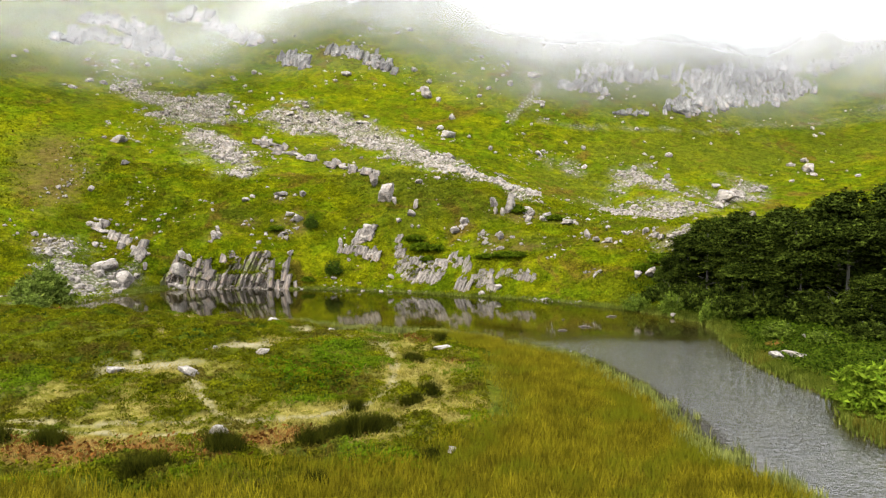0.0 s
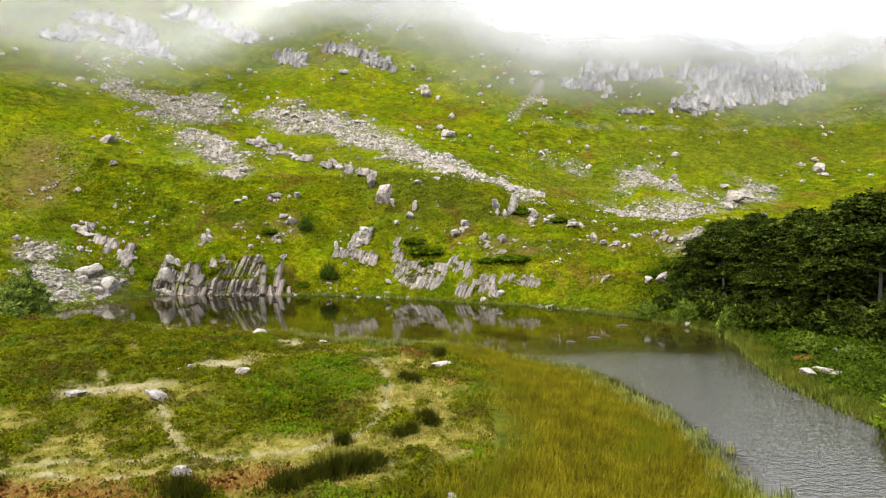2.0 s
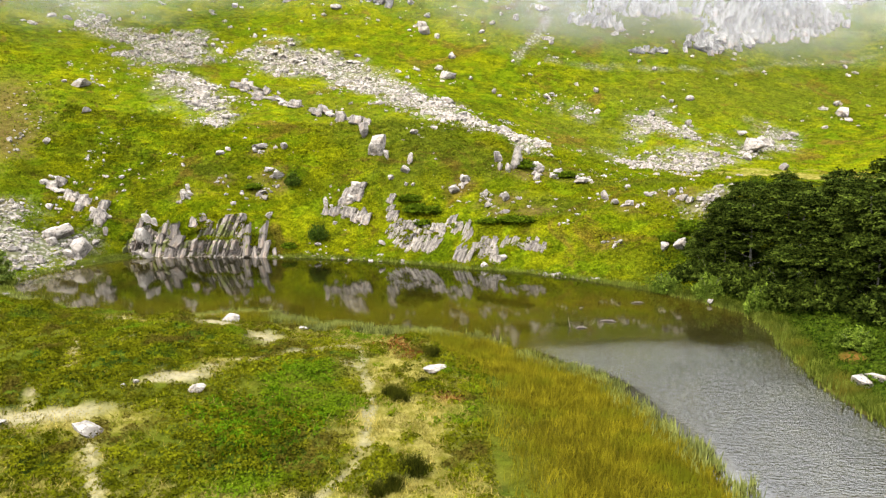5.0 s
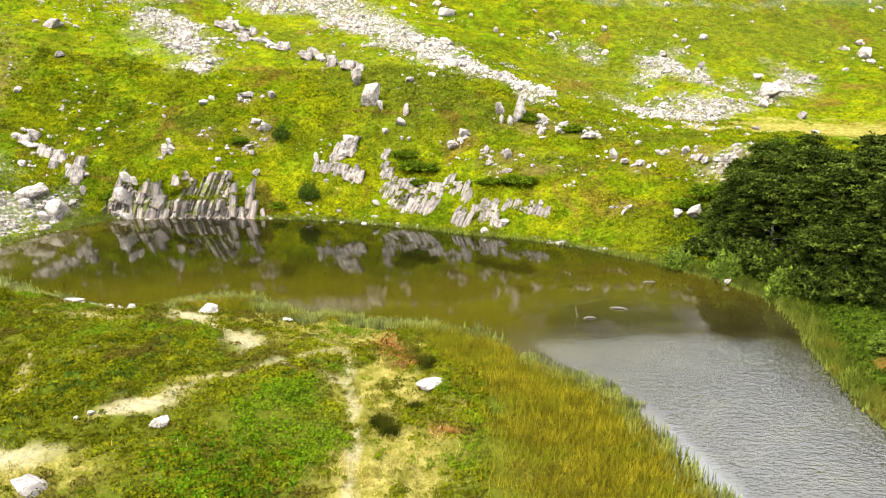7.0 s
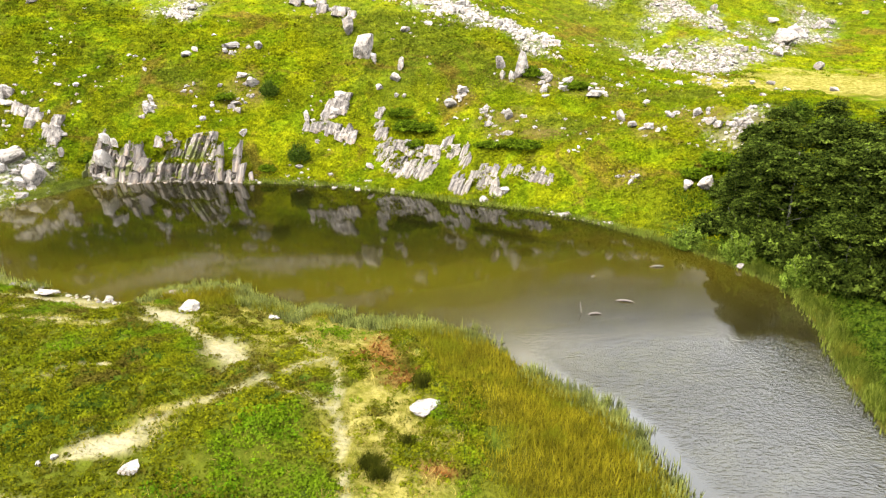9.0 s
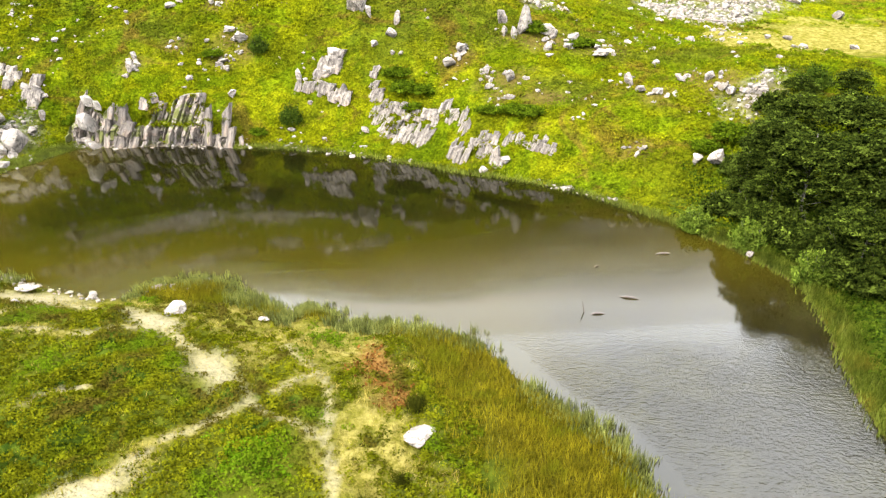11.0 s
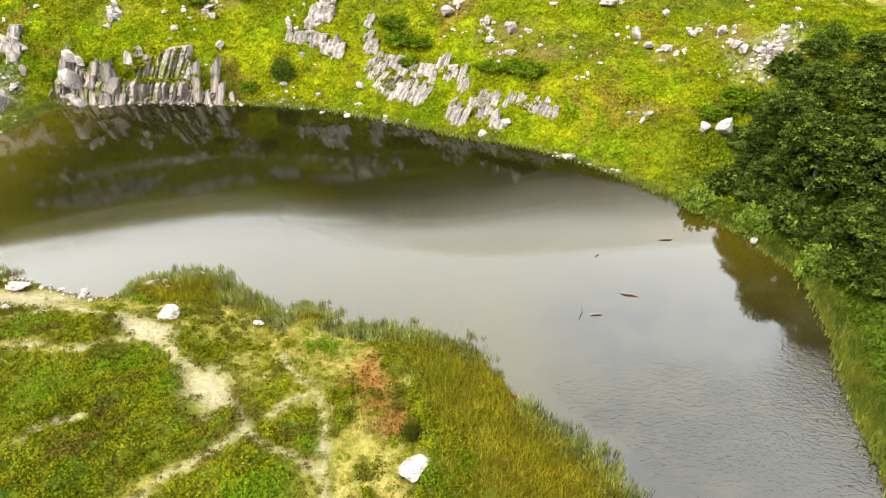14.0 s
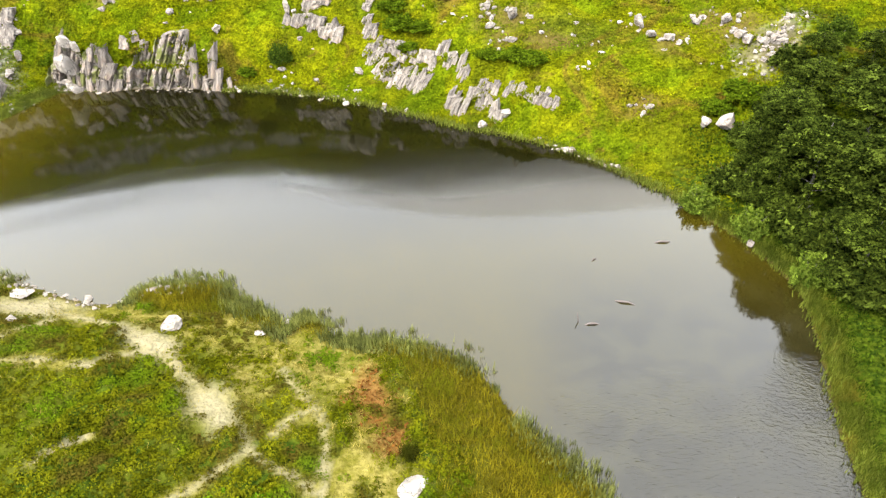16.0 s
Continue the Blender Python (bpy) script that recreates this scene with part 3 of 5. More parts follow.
# Clusters of stones on the slope, in worn brown soil: x, y, reach, number
CLUSTERS = [(-1.9, 118.2, 1.3, 9), (1.8, 113.9, 1.0, 8), (4.0, 113.4, 1.5, 10), (10.2, 119.6, 2.3, 16), (15.1, 118.4, 1.8, 12), (22.4, 110.5, 1.4, 10), (24.8, 108.2, 1.8, 14), (27.2, 105.1, 1.6, 14), (15.8, 101.1, 0.9, 6),
            (-39.7, 118.4, 1.1, 9), (-35.7, 121.6, 1.1, 8), (-29.2, 123.2, 1.4, 10), (-29.6, 120.3, 1.2, 10), (-32, 128.6, 1.7, 12), (-27.4, 121.5, 1.0, 7), (-62.4, 110.5, 2.2, 16), (-67.6, 122.8, 1.8, 10), (3.2, 111, 1.0, 7), (18.9, 107.9, 1.2, 8)]
SOIL = [(x, y, 1.1 * d + 0.4, 0.8 * d + 0.3, 20) for x, y, d, n in CLUSTERS] + [(7, 119.5, 4, 1.4, -8), (-70, 126, 5, 7, 20), (8, 109.5, 3, 1, -20), (-75, 134, 4, 5, 0)]

# ================= helpers for meshes =================
rng = np.random.default_rng(7)


def raw_mesh(name, verts, faces, material, slick=False):
    """A mesh from arrays; every face has the same number of corners."""
    verts, faces = np.asarray(verts, np.float32).reshape(-1, 3), np.asarray(faces, np.int32)
    me = bpy.data.meshes.new(name)
    m, k = faces.shape
    me.vertices.add(len(verts))
    me.vertices.foreach_set("co", verts.ravel())
    me.loops.add(m * k)
    me.loops.foreach_set("vertex_index", faces.ravel())
    me.polygons.add(m)
    me.polygons.foreach_set("loop_start", np.arange(0, m * k, k, dtype=np.int32))
    me.polygons.foreach_set("use_smooth", np.full(m, slick))
    me.materials.append(material)
    me.update(calc_edges=True)
    return me


def thing(name, me=None, m=None, **tags):
    ob = new(name, me)
    if m is not None:
        ob.matrix_world = m
    return tagged(ob, **tags)


def part_of(parent, name, me, m=None, label=""):
    ob = new(name, me)
    ob.parent = parent
    if m is not None:
        ob.matrix_basis = m
    return tagged(ob, label=label) if label else ob


def graded(*stretches):
    """Grid lines: (end, step) one after another from the first number."""
    at = [stretches[0]]
    for end, step in stretches[1:]:
        n = max(1, round((end - at[-1]) / step))
        at.extend(np.linspace(at[-1], end, n + 1)[1:])
    return np.array(at)


# ================= the ground: one sheet to the horizon =================
gx = graded(-3000, (-700, 400), (-250, 60), (-130, 6), (-64, 1.6), (-50, 0.8), (-32, 0.5), (14, 0.33), (40, 0.55), (62, 1.1), (130, 1.8), (250, 8), (700, 60), (3000, 400))
gy = graded(-3000, (-600, 400), (-60, 60), (0, 5), (30, 1), (80, 0.33), (98, 0.6), (128, 0.45), (150, 0.8), (235, 1.4), (320, 6), (700, 40), (3000, 400))
GX, GY = np.meshgrid(gx, gy)
px, py = GX.ravel(), GY.ravel()
pz = ground_height(px, py)
cushion = (px > -62) & (px < 3) & (py > 36) & (py < 90)
berry = np.zeros(len(px))
berry[cushion] = bilberry(px[cushion], py[cushion])
pz[cushion] += (0.75 * smooth(0.32, 0.68, cloudy(px[cushion], py[cushion], 2.2, 84)) + 0.3 * grain(px[cushion], py[cushion], 0.8, 85) - 0.5) * berry[cushion]
pz[cushion] = np.where(inland(px[cushion], py[cushion]) > 0.8, np.maximum(pz[cushion], 0.15), pz[cushion])
wooded = (px > 17) & (px < 70) & (py > 38) & (py < 98)
berry[wooded] = smooth(0.5, 1.3, inland(px[wooded], py[wooded])) * smooth(98, 92, py[wooded]) * (1 - spots(px[wooded], py[wooded], RUSTY, 0.7))
w_bare, w_sedge, w_stone = worn(px, py), in_sedge(px, py), stony(px, py)
d_shore = inland(px, py)
near_mask = lowland(px, py)
cols, rows_n = len(gx), len(gy)
corner = (np.arange(rows_n - 1)[:, None] * cols + np.arange(cols - 1)[None]).ravel()
ground_me = raw_mesh("ground", np.c_[px, py, pz], np.c_[corner, corner + 1, corner + 1 + cols, corner + cols], GROUND, True)
line_marks = np.maximum(0.4 * (1 - smooth(0.1, 0.9, line_distance(px, py, STONY_TRAIL) + (cloudy(px, py, 4, 51) - 0.5) * 2.5)), 0)
gully_marks = 0.6 - 0.6 * smooth(0.3, 1.5, line_distance(px, py, GULLY) + (cloudy(px, py, 3, 52) - 0.5) * 2)
for key, values in (("path", w_bare), ("sedge", w_sedge * (1 - 0.8 * w_bare)), ("scree", np.maximum.reduce([w_stone * 0.65, line_marks, gully_marks])), ("low", near_mask), ("berry", berry),
                    ("heather", heather(px, py)),
                    ("bare", spots(px, py, [(-34.5, 110.9, 7.2, 0.5, 2), (-42, 110.9, 2.2, 0.6, 0)], 0.3)),
                    ("straw", np.clip(np.maximum(spots(px, py, GRASSY, 0.6), verge(px, py)) * (0.85 - 0.7 * berry) + spots(px, py, FIELD, 0.3) * 0.9, 0, 1)),
                    ("soil", spots(px, py, SOIL, 0.8) * 0.75), ("red", spots(px, py, RUSTY, 0.7) * 0.75)):
    ground_me.attributes.new(key, "FLOAT", "POINT").data.foreach_set("value", values.astype(np.float32))
on_ground = Raster(gx, gy, pz)
berry_cover = Raster(gx, gy, berry)
thing("ground", ground_me, label="green moorland ground rising to a misty mountainside", category="ground", kind="structure")

# ================= the tarn =================
wx, wy = np.meshgrid(np.linspace(-56, 44, 201), np.linspace(-14, 116, 261))
fx, fy = wx.ravel(), wy.ravel()
fd = -inland(fx, fy)
n_w = 201
corner = (np.arange(260)[:, None] * n_w + np.arange(200)[None]).ravel()
near_land = (fd > -2.0)
quad = np.c_[corner, corner + 1, corner + 1 + n_w, corner + n_w]
quad = quad[near_land[quad].any(1)]
water_me = raw_mesh("water", np.c_[fx, fy, np.zeros(len(fx))], quad, WATER, True)
breeze = (0.02 * smooth(84, 72, fy) + 0.75 * smooth(73.5, 65.5, fy - 0.1 * fx + (cloudy(fx, fy, 10, 61) - 0.5) * 5)) * smooth(-6, 4, fx) * (0.75 + 0.5 * cloudy(fx, fy, 7, 64)) * np.where(fx < 13, smooth(0.9, 2.3, fd + (cloudy(fx, fy, 5, 65) - 0.5)), 1)
water_me.attributes.new("depth", "FLOAT", "POINT").data.foreach_set("value", (smooth(81, 97, fy - 0.12 * fx + (cloudy(fx, fy, 12, 63) - 0.5) * 9) * smooth(-46, -33, fx)).astype(np.float32))
water_me.attributes.new("wind", "FLOAT", "POINT").data.foreach_set("value", (0.03 + 0.97 * breeze).astype(np.float32))
thing("water", water_me, label="dark still tarn rippled by wind along the outflow", category="lake", kind="structure")

# ================= cloud on the mountain =================
for above in (9.0, 14.0):
    mx, my = np.meshgrid(np.linspace(-330, 330, 111), np.linspace(128, 330, 51))
    mz = hill(mx, my) + above
    i = (np.arange(50)[:, None] * 111 + np.arange(110)[None]).ravel()
    thing("cloud_bank", raw_mesh("cloud_bank", np.c_[mx.ravel(), my.ravel(), mz.ravel()], np.c_[i, i + 1, i + 112, i + 111], MIST, True),
          label="white cloud drifting low over the mountainside", category="cloud", group="low cloud", kind="structure")

# ================= rocks =================
def cut_stone(seed, points=2, flat=1.0, cuts=9, size=0.5):
    """A broken stone: a ball cut by planes and roughened, one metre across, resting at z = 0."""
    r = np.random.default_rng(seed)
    bm = bmesh.new()
    bmesh.ops.create_icosphere(bm, subdivisions=points, radius=size)
    for _ in range(cuts):
        nrm = Vector(r.normal(size=3)).normalized()
        far = size * r.uniform(0.3, 0.72)
        for v in bm.verts:
            over = v.co.dot(nrm) - far
            if over > 0:
                v.co -= nrm * over * 0.95
    for v in bm.verts:
        v.co += v.co.normalized() * size * 0.1 * noise.noise(v.co * 4 + Vector((seed, 0, 0)))
        v.co.z *= flat
    lo, hi = (Vector([f(v.co[k] for v in bm.verts) for k in range(3)]) for f in (min, max))
    for v in bm.verts:
        v.co = Vector(((v.co.x - (lo.x + hi.x) / 2) / (hi.x - lo.x), (v.co.y - (lo.y + hi.y) / 2) / (hi.y - lo.y), (v.co.z - lo.z) / (hi.z - lo.z)))
    me = bpy.data.meshes.new("stone")
    bm.to_mesh(me)
    bm.free()
    return me


def cut_slab(seed):
    """An upstanding leaf of rock, one metre wide and high, with sharp sides and a broken top edge."""
    r = np.random.default_rng(seed)
    bm = bmesh.new()
    bmesh.ops.create_cube(bm, size=1.0)
    bmesh.ops.subdivide_edges(bm, edges=bm.edges[:], cuts=3, use_grid_fill=True)
    slope, pinch, skew = r.uniform(-0.3, 0.3), r.uniform(0.78, 1.0), r.uniform(-0.1, 0.1)
    for v in bm.verts:
        z = v.co.z + 0.5
        taper = 1 - (1 - pinch) * z**2
        corner = 0.86 if abs(v.co.x) > 0.4 and abs(v.co.y) > 0.4 else 1.0
        v.co.x = v.co.x * taper * corner + skew * z
        v.co.y *= taper * corner
        v.co.z = z * (1 + slope * v.co.x * 1.6) * r.uniform(0.93, 1.07) if z > 0.1 else z
        v.co.x += r.uniform(-0.06, 0.06) + 0.16 * noise.noise(Vector((seed, z * 2.6, v.co.y * 2)))
        v.co.y += r.uniform(-0.07, 0.07) + 0.16 * noise.noise(Vector((v.co.x * 2, seed, z * 2.6)))
    me = bpy.data.meshes.new("slab")
    bm.to_mesh(me)
    bm.free()
    return me


def clad(meshes, material):
    out = []
    for me in meshes:
        me = me.copy()
        me.materials.append(material)
        out.append(me)
    return out


STONE_SHAPES, SLAB_SHAPES = [cut_stone(k, 2, cuts=16) for k in range(11)], [cut_slab(40 + k) for k in range(8)]
SMALL_SHAPES = [cut_stone(70 + k, 1, cuts=5) for k in range(8)]
BOULDERS, SLABS, CRAG_SLABS = clad(STONE_SHAPES, ROCK), clad(SLAB_SHAPES, STRATA_ROCK), clad(SLAB_SHAPES, CRAG_ROCK)
CLIFF_SLABS = clad(SLAB_SHAPES, CLIFF_ROCK)
PALE_STONES = clad(STONE_SHAPES, PALE_ROCK)
SCREE_STONES, CRAG_STONES = clad(SMALL_SHAPES, SCREE_ROCK), clad(STONE_SHAPES, CRAG_ROCK)

# Single boulders: x, y, width, height
SLOPE_BOULDERS = [(-14.0, 126.3, 2.7, 2.9), (-16.6, 131.3, 1.9, 2.5), (-14.7, 126.3, 1.1, 1.0), (-12.4, 124.5, 0.8, 1.4), (-8.8, 122.6, 0.9, 1.6), (-9.5, 121.2, 1.5, 1.1),
                  (-11.4, 120.3, 1.0, 0.6), (-9.1, 119.3, 0.6, 0.5), (-8.2, 119.2, 0.6, 0.5), (-20.2, 118.3, 0.9, 1.6), (5.8, 120.8, 1.9, 3.1),
                  (3.5, 122.2, 1.2, 1.6), (3.8, 120.1, 0.7, 1.1), (4.9, 119.8, 0.9, 1.3), (-2.6, 117.0, 1.6, 1.1), (-1.0, 118.3, 1.5, 1.1), (1.8, 114.4, 0.7, 1.1),
                  (2.0, 112.5, 1.1, 0.6), (4.2, 113.0, 1.2, 1.2), (5.7, 112.8, 0.5, 0.4), (4.0, 110.5, 1.1, 0.5), (8.6, 117.7, 1.0, 1.1), (10.9, 118.0, 1.3, 0.8)]
SHOULDER_BOULDERS = [(14.2, 116.1, 2.0, 0.9), (14.1, 118.3, 0.9, 0.6), (8.6, 116.0, 1.0, 0.5), (19.8, 114.8, 1.0, 0.8), (16.3, 110.1, 1.1, 1.3), (17.2, 108.7, 1.1, 0.7),
                     (21.5, 109.8, 0.8, 0.6), (24.2, 109.3, 1.0, 0.7), (25.0, 106.9, 1.1, 0.7), (22.0, 97.4, 1.8, 1.35), (20.3, 97.9, 0.9, 1.0), (16.3, 100.7, 0.8, 0.5),
                     (15.6, 100.1, 0.5, 0.6), (1.4, 102.9, 1.0, 0.7), (2.6, 104.2, 0.9, 1.7), (3.7, 103.8, 1.0, 0.7), (-20.3, 113.5, 1.0, 0.5), (-11.7, 112.3, 1.0, 0.6),
                     (-12.5, 107.9, 0.9, 0.4), (-27.2, 115.7, 1.6, 0.8)]
WEST_BOULDERS = [(-39.5, 118.9, 0.6, 1.2), (-39.8, 117.6, 1.1, 0.9), (-39.8, 116.5, 0.8, 0.5), (-27.9, 122.6, 1.6, 1.4), (-29.5, 120.2, 1.4, 0.5), (-28.9, 119.4, 0.8, 0.7),
                 (-32.1, 122.6, 0.8, 0.5), (-37.9, 127.4, 1.7, 0.6), (-32.4, 129.4, 2.2, 0.9), (-28.7, 129.0, 1.5, 1.1), (-63.6, 125.8, 1.3, 1.0), (-37.0, 128.3, 0.9, 0.6),
                 (-66.8, 142.8, 3.0, 1.2), (-62.6, 135.4, 1.6, 0.9), (-48.1, 106.9, 2.6, 2.1), (-48.9, 105.2, 1.5, 1.1), (-47.9, 111.9, 0.8, 1.0), (-56.1, 113.6, 1.2, 0.7),
                 (-51.6, 108.1, 3.4, 1.8), (-48.3, 109.8, 1.2, 0.7)]
OTHER_BOULDERS = [(50.6, 152.6, 3.9, 2.6), (47.0, 146.5, 1.8, 1.3), (55.6, 158.1, 1.6, 1.0), (51.3, 160.8, 2.1, 1.0), (51.1, 141.1, 1.6, 1.1), (58.6, 160.6, 0.9, 1.3),
                  (41.2, 161.9, 1.4, 1.0), (36.4, 127.4, 0.8, 0.5), (38.3, 126.4, 1.1, 0.5), (38.5, 122.2, 1.3, 0.6), (37.2, 121.6, 0.7, 0.4), (39.2, 117.6, 0.8, 0.4), (42.7, 119, 1.0, 0.5), (31, 121.4, 0.9, 0.4), (29.6, 124, 0.8, 0.4), (-9.0, 129.5, 1.6, 0.9), (4.0, 166.5, 1.1, 1.0), (25.3, 172.2, 1.4, 1.0), (-43.1, 111.2, 1.6, 0.9), (21.0, 84.7, 0.8, 0.5)]
PENINSULA_STONES = [(-21.2, 52.6, 1.1, 0.5), (-16.4, 52, 1.3, 0.5), (-11.3, 43, 0.8, 0.5), (-13.3, 56.6, 0.9, 0.45), (-0.6, 41.5, 0.5, 0.25), (-1.8, 62.8, 1.8, 0.36),
                    (-17.9, 73.7, 1.3, 0.7), (-24.9, 76.8, 0.8, 0.4), (-29.1, 76.7, 1.6, 0.4), (-12.4, 73.9, 0.7, 0.3), (-10.9, 75.2, 0.7, 0.55), (-27.6, 73.4, 0.7, 0.5),
                    (21.8, 62.3, 1.3, 0.8), (23.3, 62.9, 1.7, 0.5), (25.7, 66.5, 0.4, 0.4), (-16.6, 56.9, 0.35, 0.25), (-17.1, 56.6, 0.3, 0.2)]


def set_stone(x, y, wide, high, sink=0.18, deep=None, lean=10, bedded=False, name="boulder", meshes=BOULDERS, **tags):
    r = np.random.default_rng(int(abs(x * 131 + y * 977)) % 99991)
    z = max(float(on_ground(x, y)), -0.25)
    if bedded:
        high, sink = high * 0.8, 0.3
    m = pose(x, y, z - sink * high, r.uniform(-lean, lean), r.uniform(-lean, lean), r.uniform(0, 360))
    ob = thing(name, meshes[r.integers(len(meshes))], **tags)
    ob.matrix_world = m @ Matrix.Diagonal((wide, deep or wide * r.uniform(0.75, 1.05), high * (1 + sink), 1))
    return ob


for group, some in (("boulders on the slope", SLOPE_BOULDERS + SHOULDER_BOULDERS + WEST_BOULDERS + OTHER_BOULDERS), ("stones on the low ground", PENINSULA_STONES)):
    for x, y, wide, high in some:
        kind = "large pale grey boulder" if wide > 1.8 else "pale grey boulder" if wide > 0.9 else "small pale stone"
        where = "bedded in short moorland grass" if group.startswith("stones") else "lying on the green heathy slope"
        set_stone(x, y, wide, high, bedded=group.startswith("stones"), meshes=PALE_STONES if group.startswith("stones") else BOULDERS, name="boulder" if wide > 0.9 else "stone", label=f"{kind} {where}", category="rock", group=group)

# Round boulders caught in the lakeside cliff
for x, y, z, wide, high in ((-42.4, 110.7, 1.4, 2.3, 2.5), (-42.2, 111.5, 4.2, 1.4, 1.4), (-41.6, 110.2, -0.2, 1.6, 0.9), (-42.3, 110.4, -0.1, 1.0, 1.0), (-41, 111.2, 3.9, 0.8, 1.2)):
    ob = thing("boulder", PALE_STONES[3], label="rounded pale boulder caught in the lakeside cliff", category="rock", group="boulders on the slope")
    ob.matrix_world = pose(x, y, z, 8, 4, 30 * wide) @ Matrix.Diagonal((wide, wide * 0.85, high, 1))


LEDGES = []  # where heath takes hold on the cliff


def outcrop(line, count, wide, high, label, tilt=(0, 0), thick=0.45, spread=0.3, meshes=SLABS, seed=1, lift=0.0, blocks=0.0, block_meshes=BOULDERS, uneven=0.0, wild=5, yaw=10):
    """A row of upstanding slabs along a line, each one a piece."""
    r = np.random.default_rng(seed)
    curve = rounded(line, False, 8)
    at = np.r_[0, np.cumsum(np.hypot(*np.diff(curve, axis=0).T))]
    s = np.linspace(0, at[-1], count) + r.uniform(-0.4, 0.4, count) * at[-1] / count
    xs, ys = np.interp(s, at, curve[:, 0]), np.interp(s, at, curve[:, 1])
    xs, ys = xs + r.uniform(-spread, spread, count), ys + r.uniform(-spread, spread, count)
    zs = on_ground(xs, ys)
    base = thing("rock_outcrop", None, pose(float(xs[0]), float(ys[0]), float(zs[0])), label=label, category="rock outcrop", group="rock outcrops")
    back = base.matrix_world.inverted()
    for x, y, z in zip(xs, ys, zs):
        w, h = wide * r.uniform(0.6, 1.4), high * r.uniform(0.6, 1.2)
        if uneven:
            w, h = w * (1 + uneven * r.uniform(-0.5, 0.9)), h * (1 + uneven * r.uniform(-0.6, 0.5))
            if y < 120 and r.uniform() < 0.12:
                LEDGES.append((x, y, max(z, 0) + h * r.uniform(0.5, 0.85)))
        m = pose(x, y, max(z, -0.3) + lift - 0.3 * h, tilt[0] + r.uniform(-wild, wild), tilt[1] + r.uniform(-wild, wild), r.uniform(-yaw, yaw))
        block = r.uniform() < blocks
        deep = w * r.uniform(0.7, 1.2) if block else max(w * thick, 0.25) * r.uniform(0.7, 1.4)
        some = block_meshes if block else meshes
        part_of(base, "block" if block else "slab", some[r.integers(len(some))], back @ m @ Matrix.Diagonal((w * (1.5 if block else 1), deep, h * (0.85 if block else 1.3), 1)))
    return base


RIBS = "ribs of pale banded rock standing on edge in heath"
LEAN = (-12, 24)
outcrop([(-11.5, 117.9), (-10.6, 115.3), (-7.9, 113.4), (-5.4, 111.4), (-4, 110)], 40, 0.7, 0.85, RIBS, LEAN, 0.9, 0.45, seed=2, uneven=0.35)
outcrop([(-11.4, 114), (-9.8, 111.9), (-7.7, 110.3), (-4.9, 108.7)], 38, 0.6, 1.75, RIBS, (-20, 30), 0.8, 0.4, seed=3, uneven=0.35)
outcrop([(-3.6, 111.1), (-2, 109.6), (-0.8, 108.2)], 10, 0.6, 1.4, RIBS, LEAN, 0.8, 0.5, seed=4, uneven=0.35)
outcrop([(0.9, 106.7), (2.8, 106), (5, 105), (7.9, 103.6)], 30, 0.5, 0.75, RIBS, LEAN, 0.8, 0.45, seed=5, uneven=0.35)
outcrop([(-2.2, 106.5), (-1.2, 105.2)], 6, 0.6, 1.6, RIBS, LEAN, 0.8, 0.35, seed=6, uneven=0.35)
outcrop([(0.2, 106.2), (2, 105), (2.3, 103.4)], 9, 0.65, 1.0, RIBS, LEAN, 0.8, 0.5, seed=7, uneven=0.35)
outcrop([(-20, 117.8), (-17.1, 116.7), (-14.2, 115.6)], 16, 0.8, 1.1, RIBS, LEAN, 0.9, 0.45, seed=8, uneven=0.35)
outcrop([(-18.2, 118.6), (-17, 119), (-16, 119.6), (-16.6, 120.6)], 13, 1.3, 1.5, "grey wedge of layered rock jutting from the slope", (-10, 22), 1.0, 0.35, seed=19, blocks=0.45)
outcrop([(-45.5, 157.2), (-40, 152), (-35.5, 148), (-27, 142), (-17.5, 136.4)], 44, 1.5, 1.0, "line of grey crags along a heathy shoulder", (-20, 14), 0.9, 1.6, seed=9, blocks=0.6)
outcrop([(-59, 118.6), (-55.4, 116.9), (-52.5, 115.5), (-49.2, 113.8)], 30, 1.1, 1.2, "broken pale rock rib above the stony shore", (-15, 18), 0.8, 1.3, seed=10, blocks=0.45)

# The cliff that drops into the water: a face of leaning strata in two storeys, with free-standing blades and pillars before it
CLIFF = "grey and rust banded cliff dropping into the tarn"
CLIFF_TOP = np.array([(-45, 1.5), (-44.4, 2.6), (-43.3, 4.2), (-42, 3.2), (-40.9, 3.0), (-39.8, 4.1), (-38.6, 3.9), (-37.6, 1.9), (-36.6, 2.0), (-35.6, 2.4), (-34.6, 4.3), (-32, 5.2),
                      (-30, 5.3), (-29.5, 2.4), (-28.4, 0.9), (-27.6, 1.0), (-26.7, 1.4), (-26.1, 0.2)])
CLIFF_FOOT = np.array([(-45, 111), (-43.3, 111.1), (-41, 110.2), (-36, 110.9), (-31, 111), (-26.1, 111.2)])


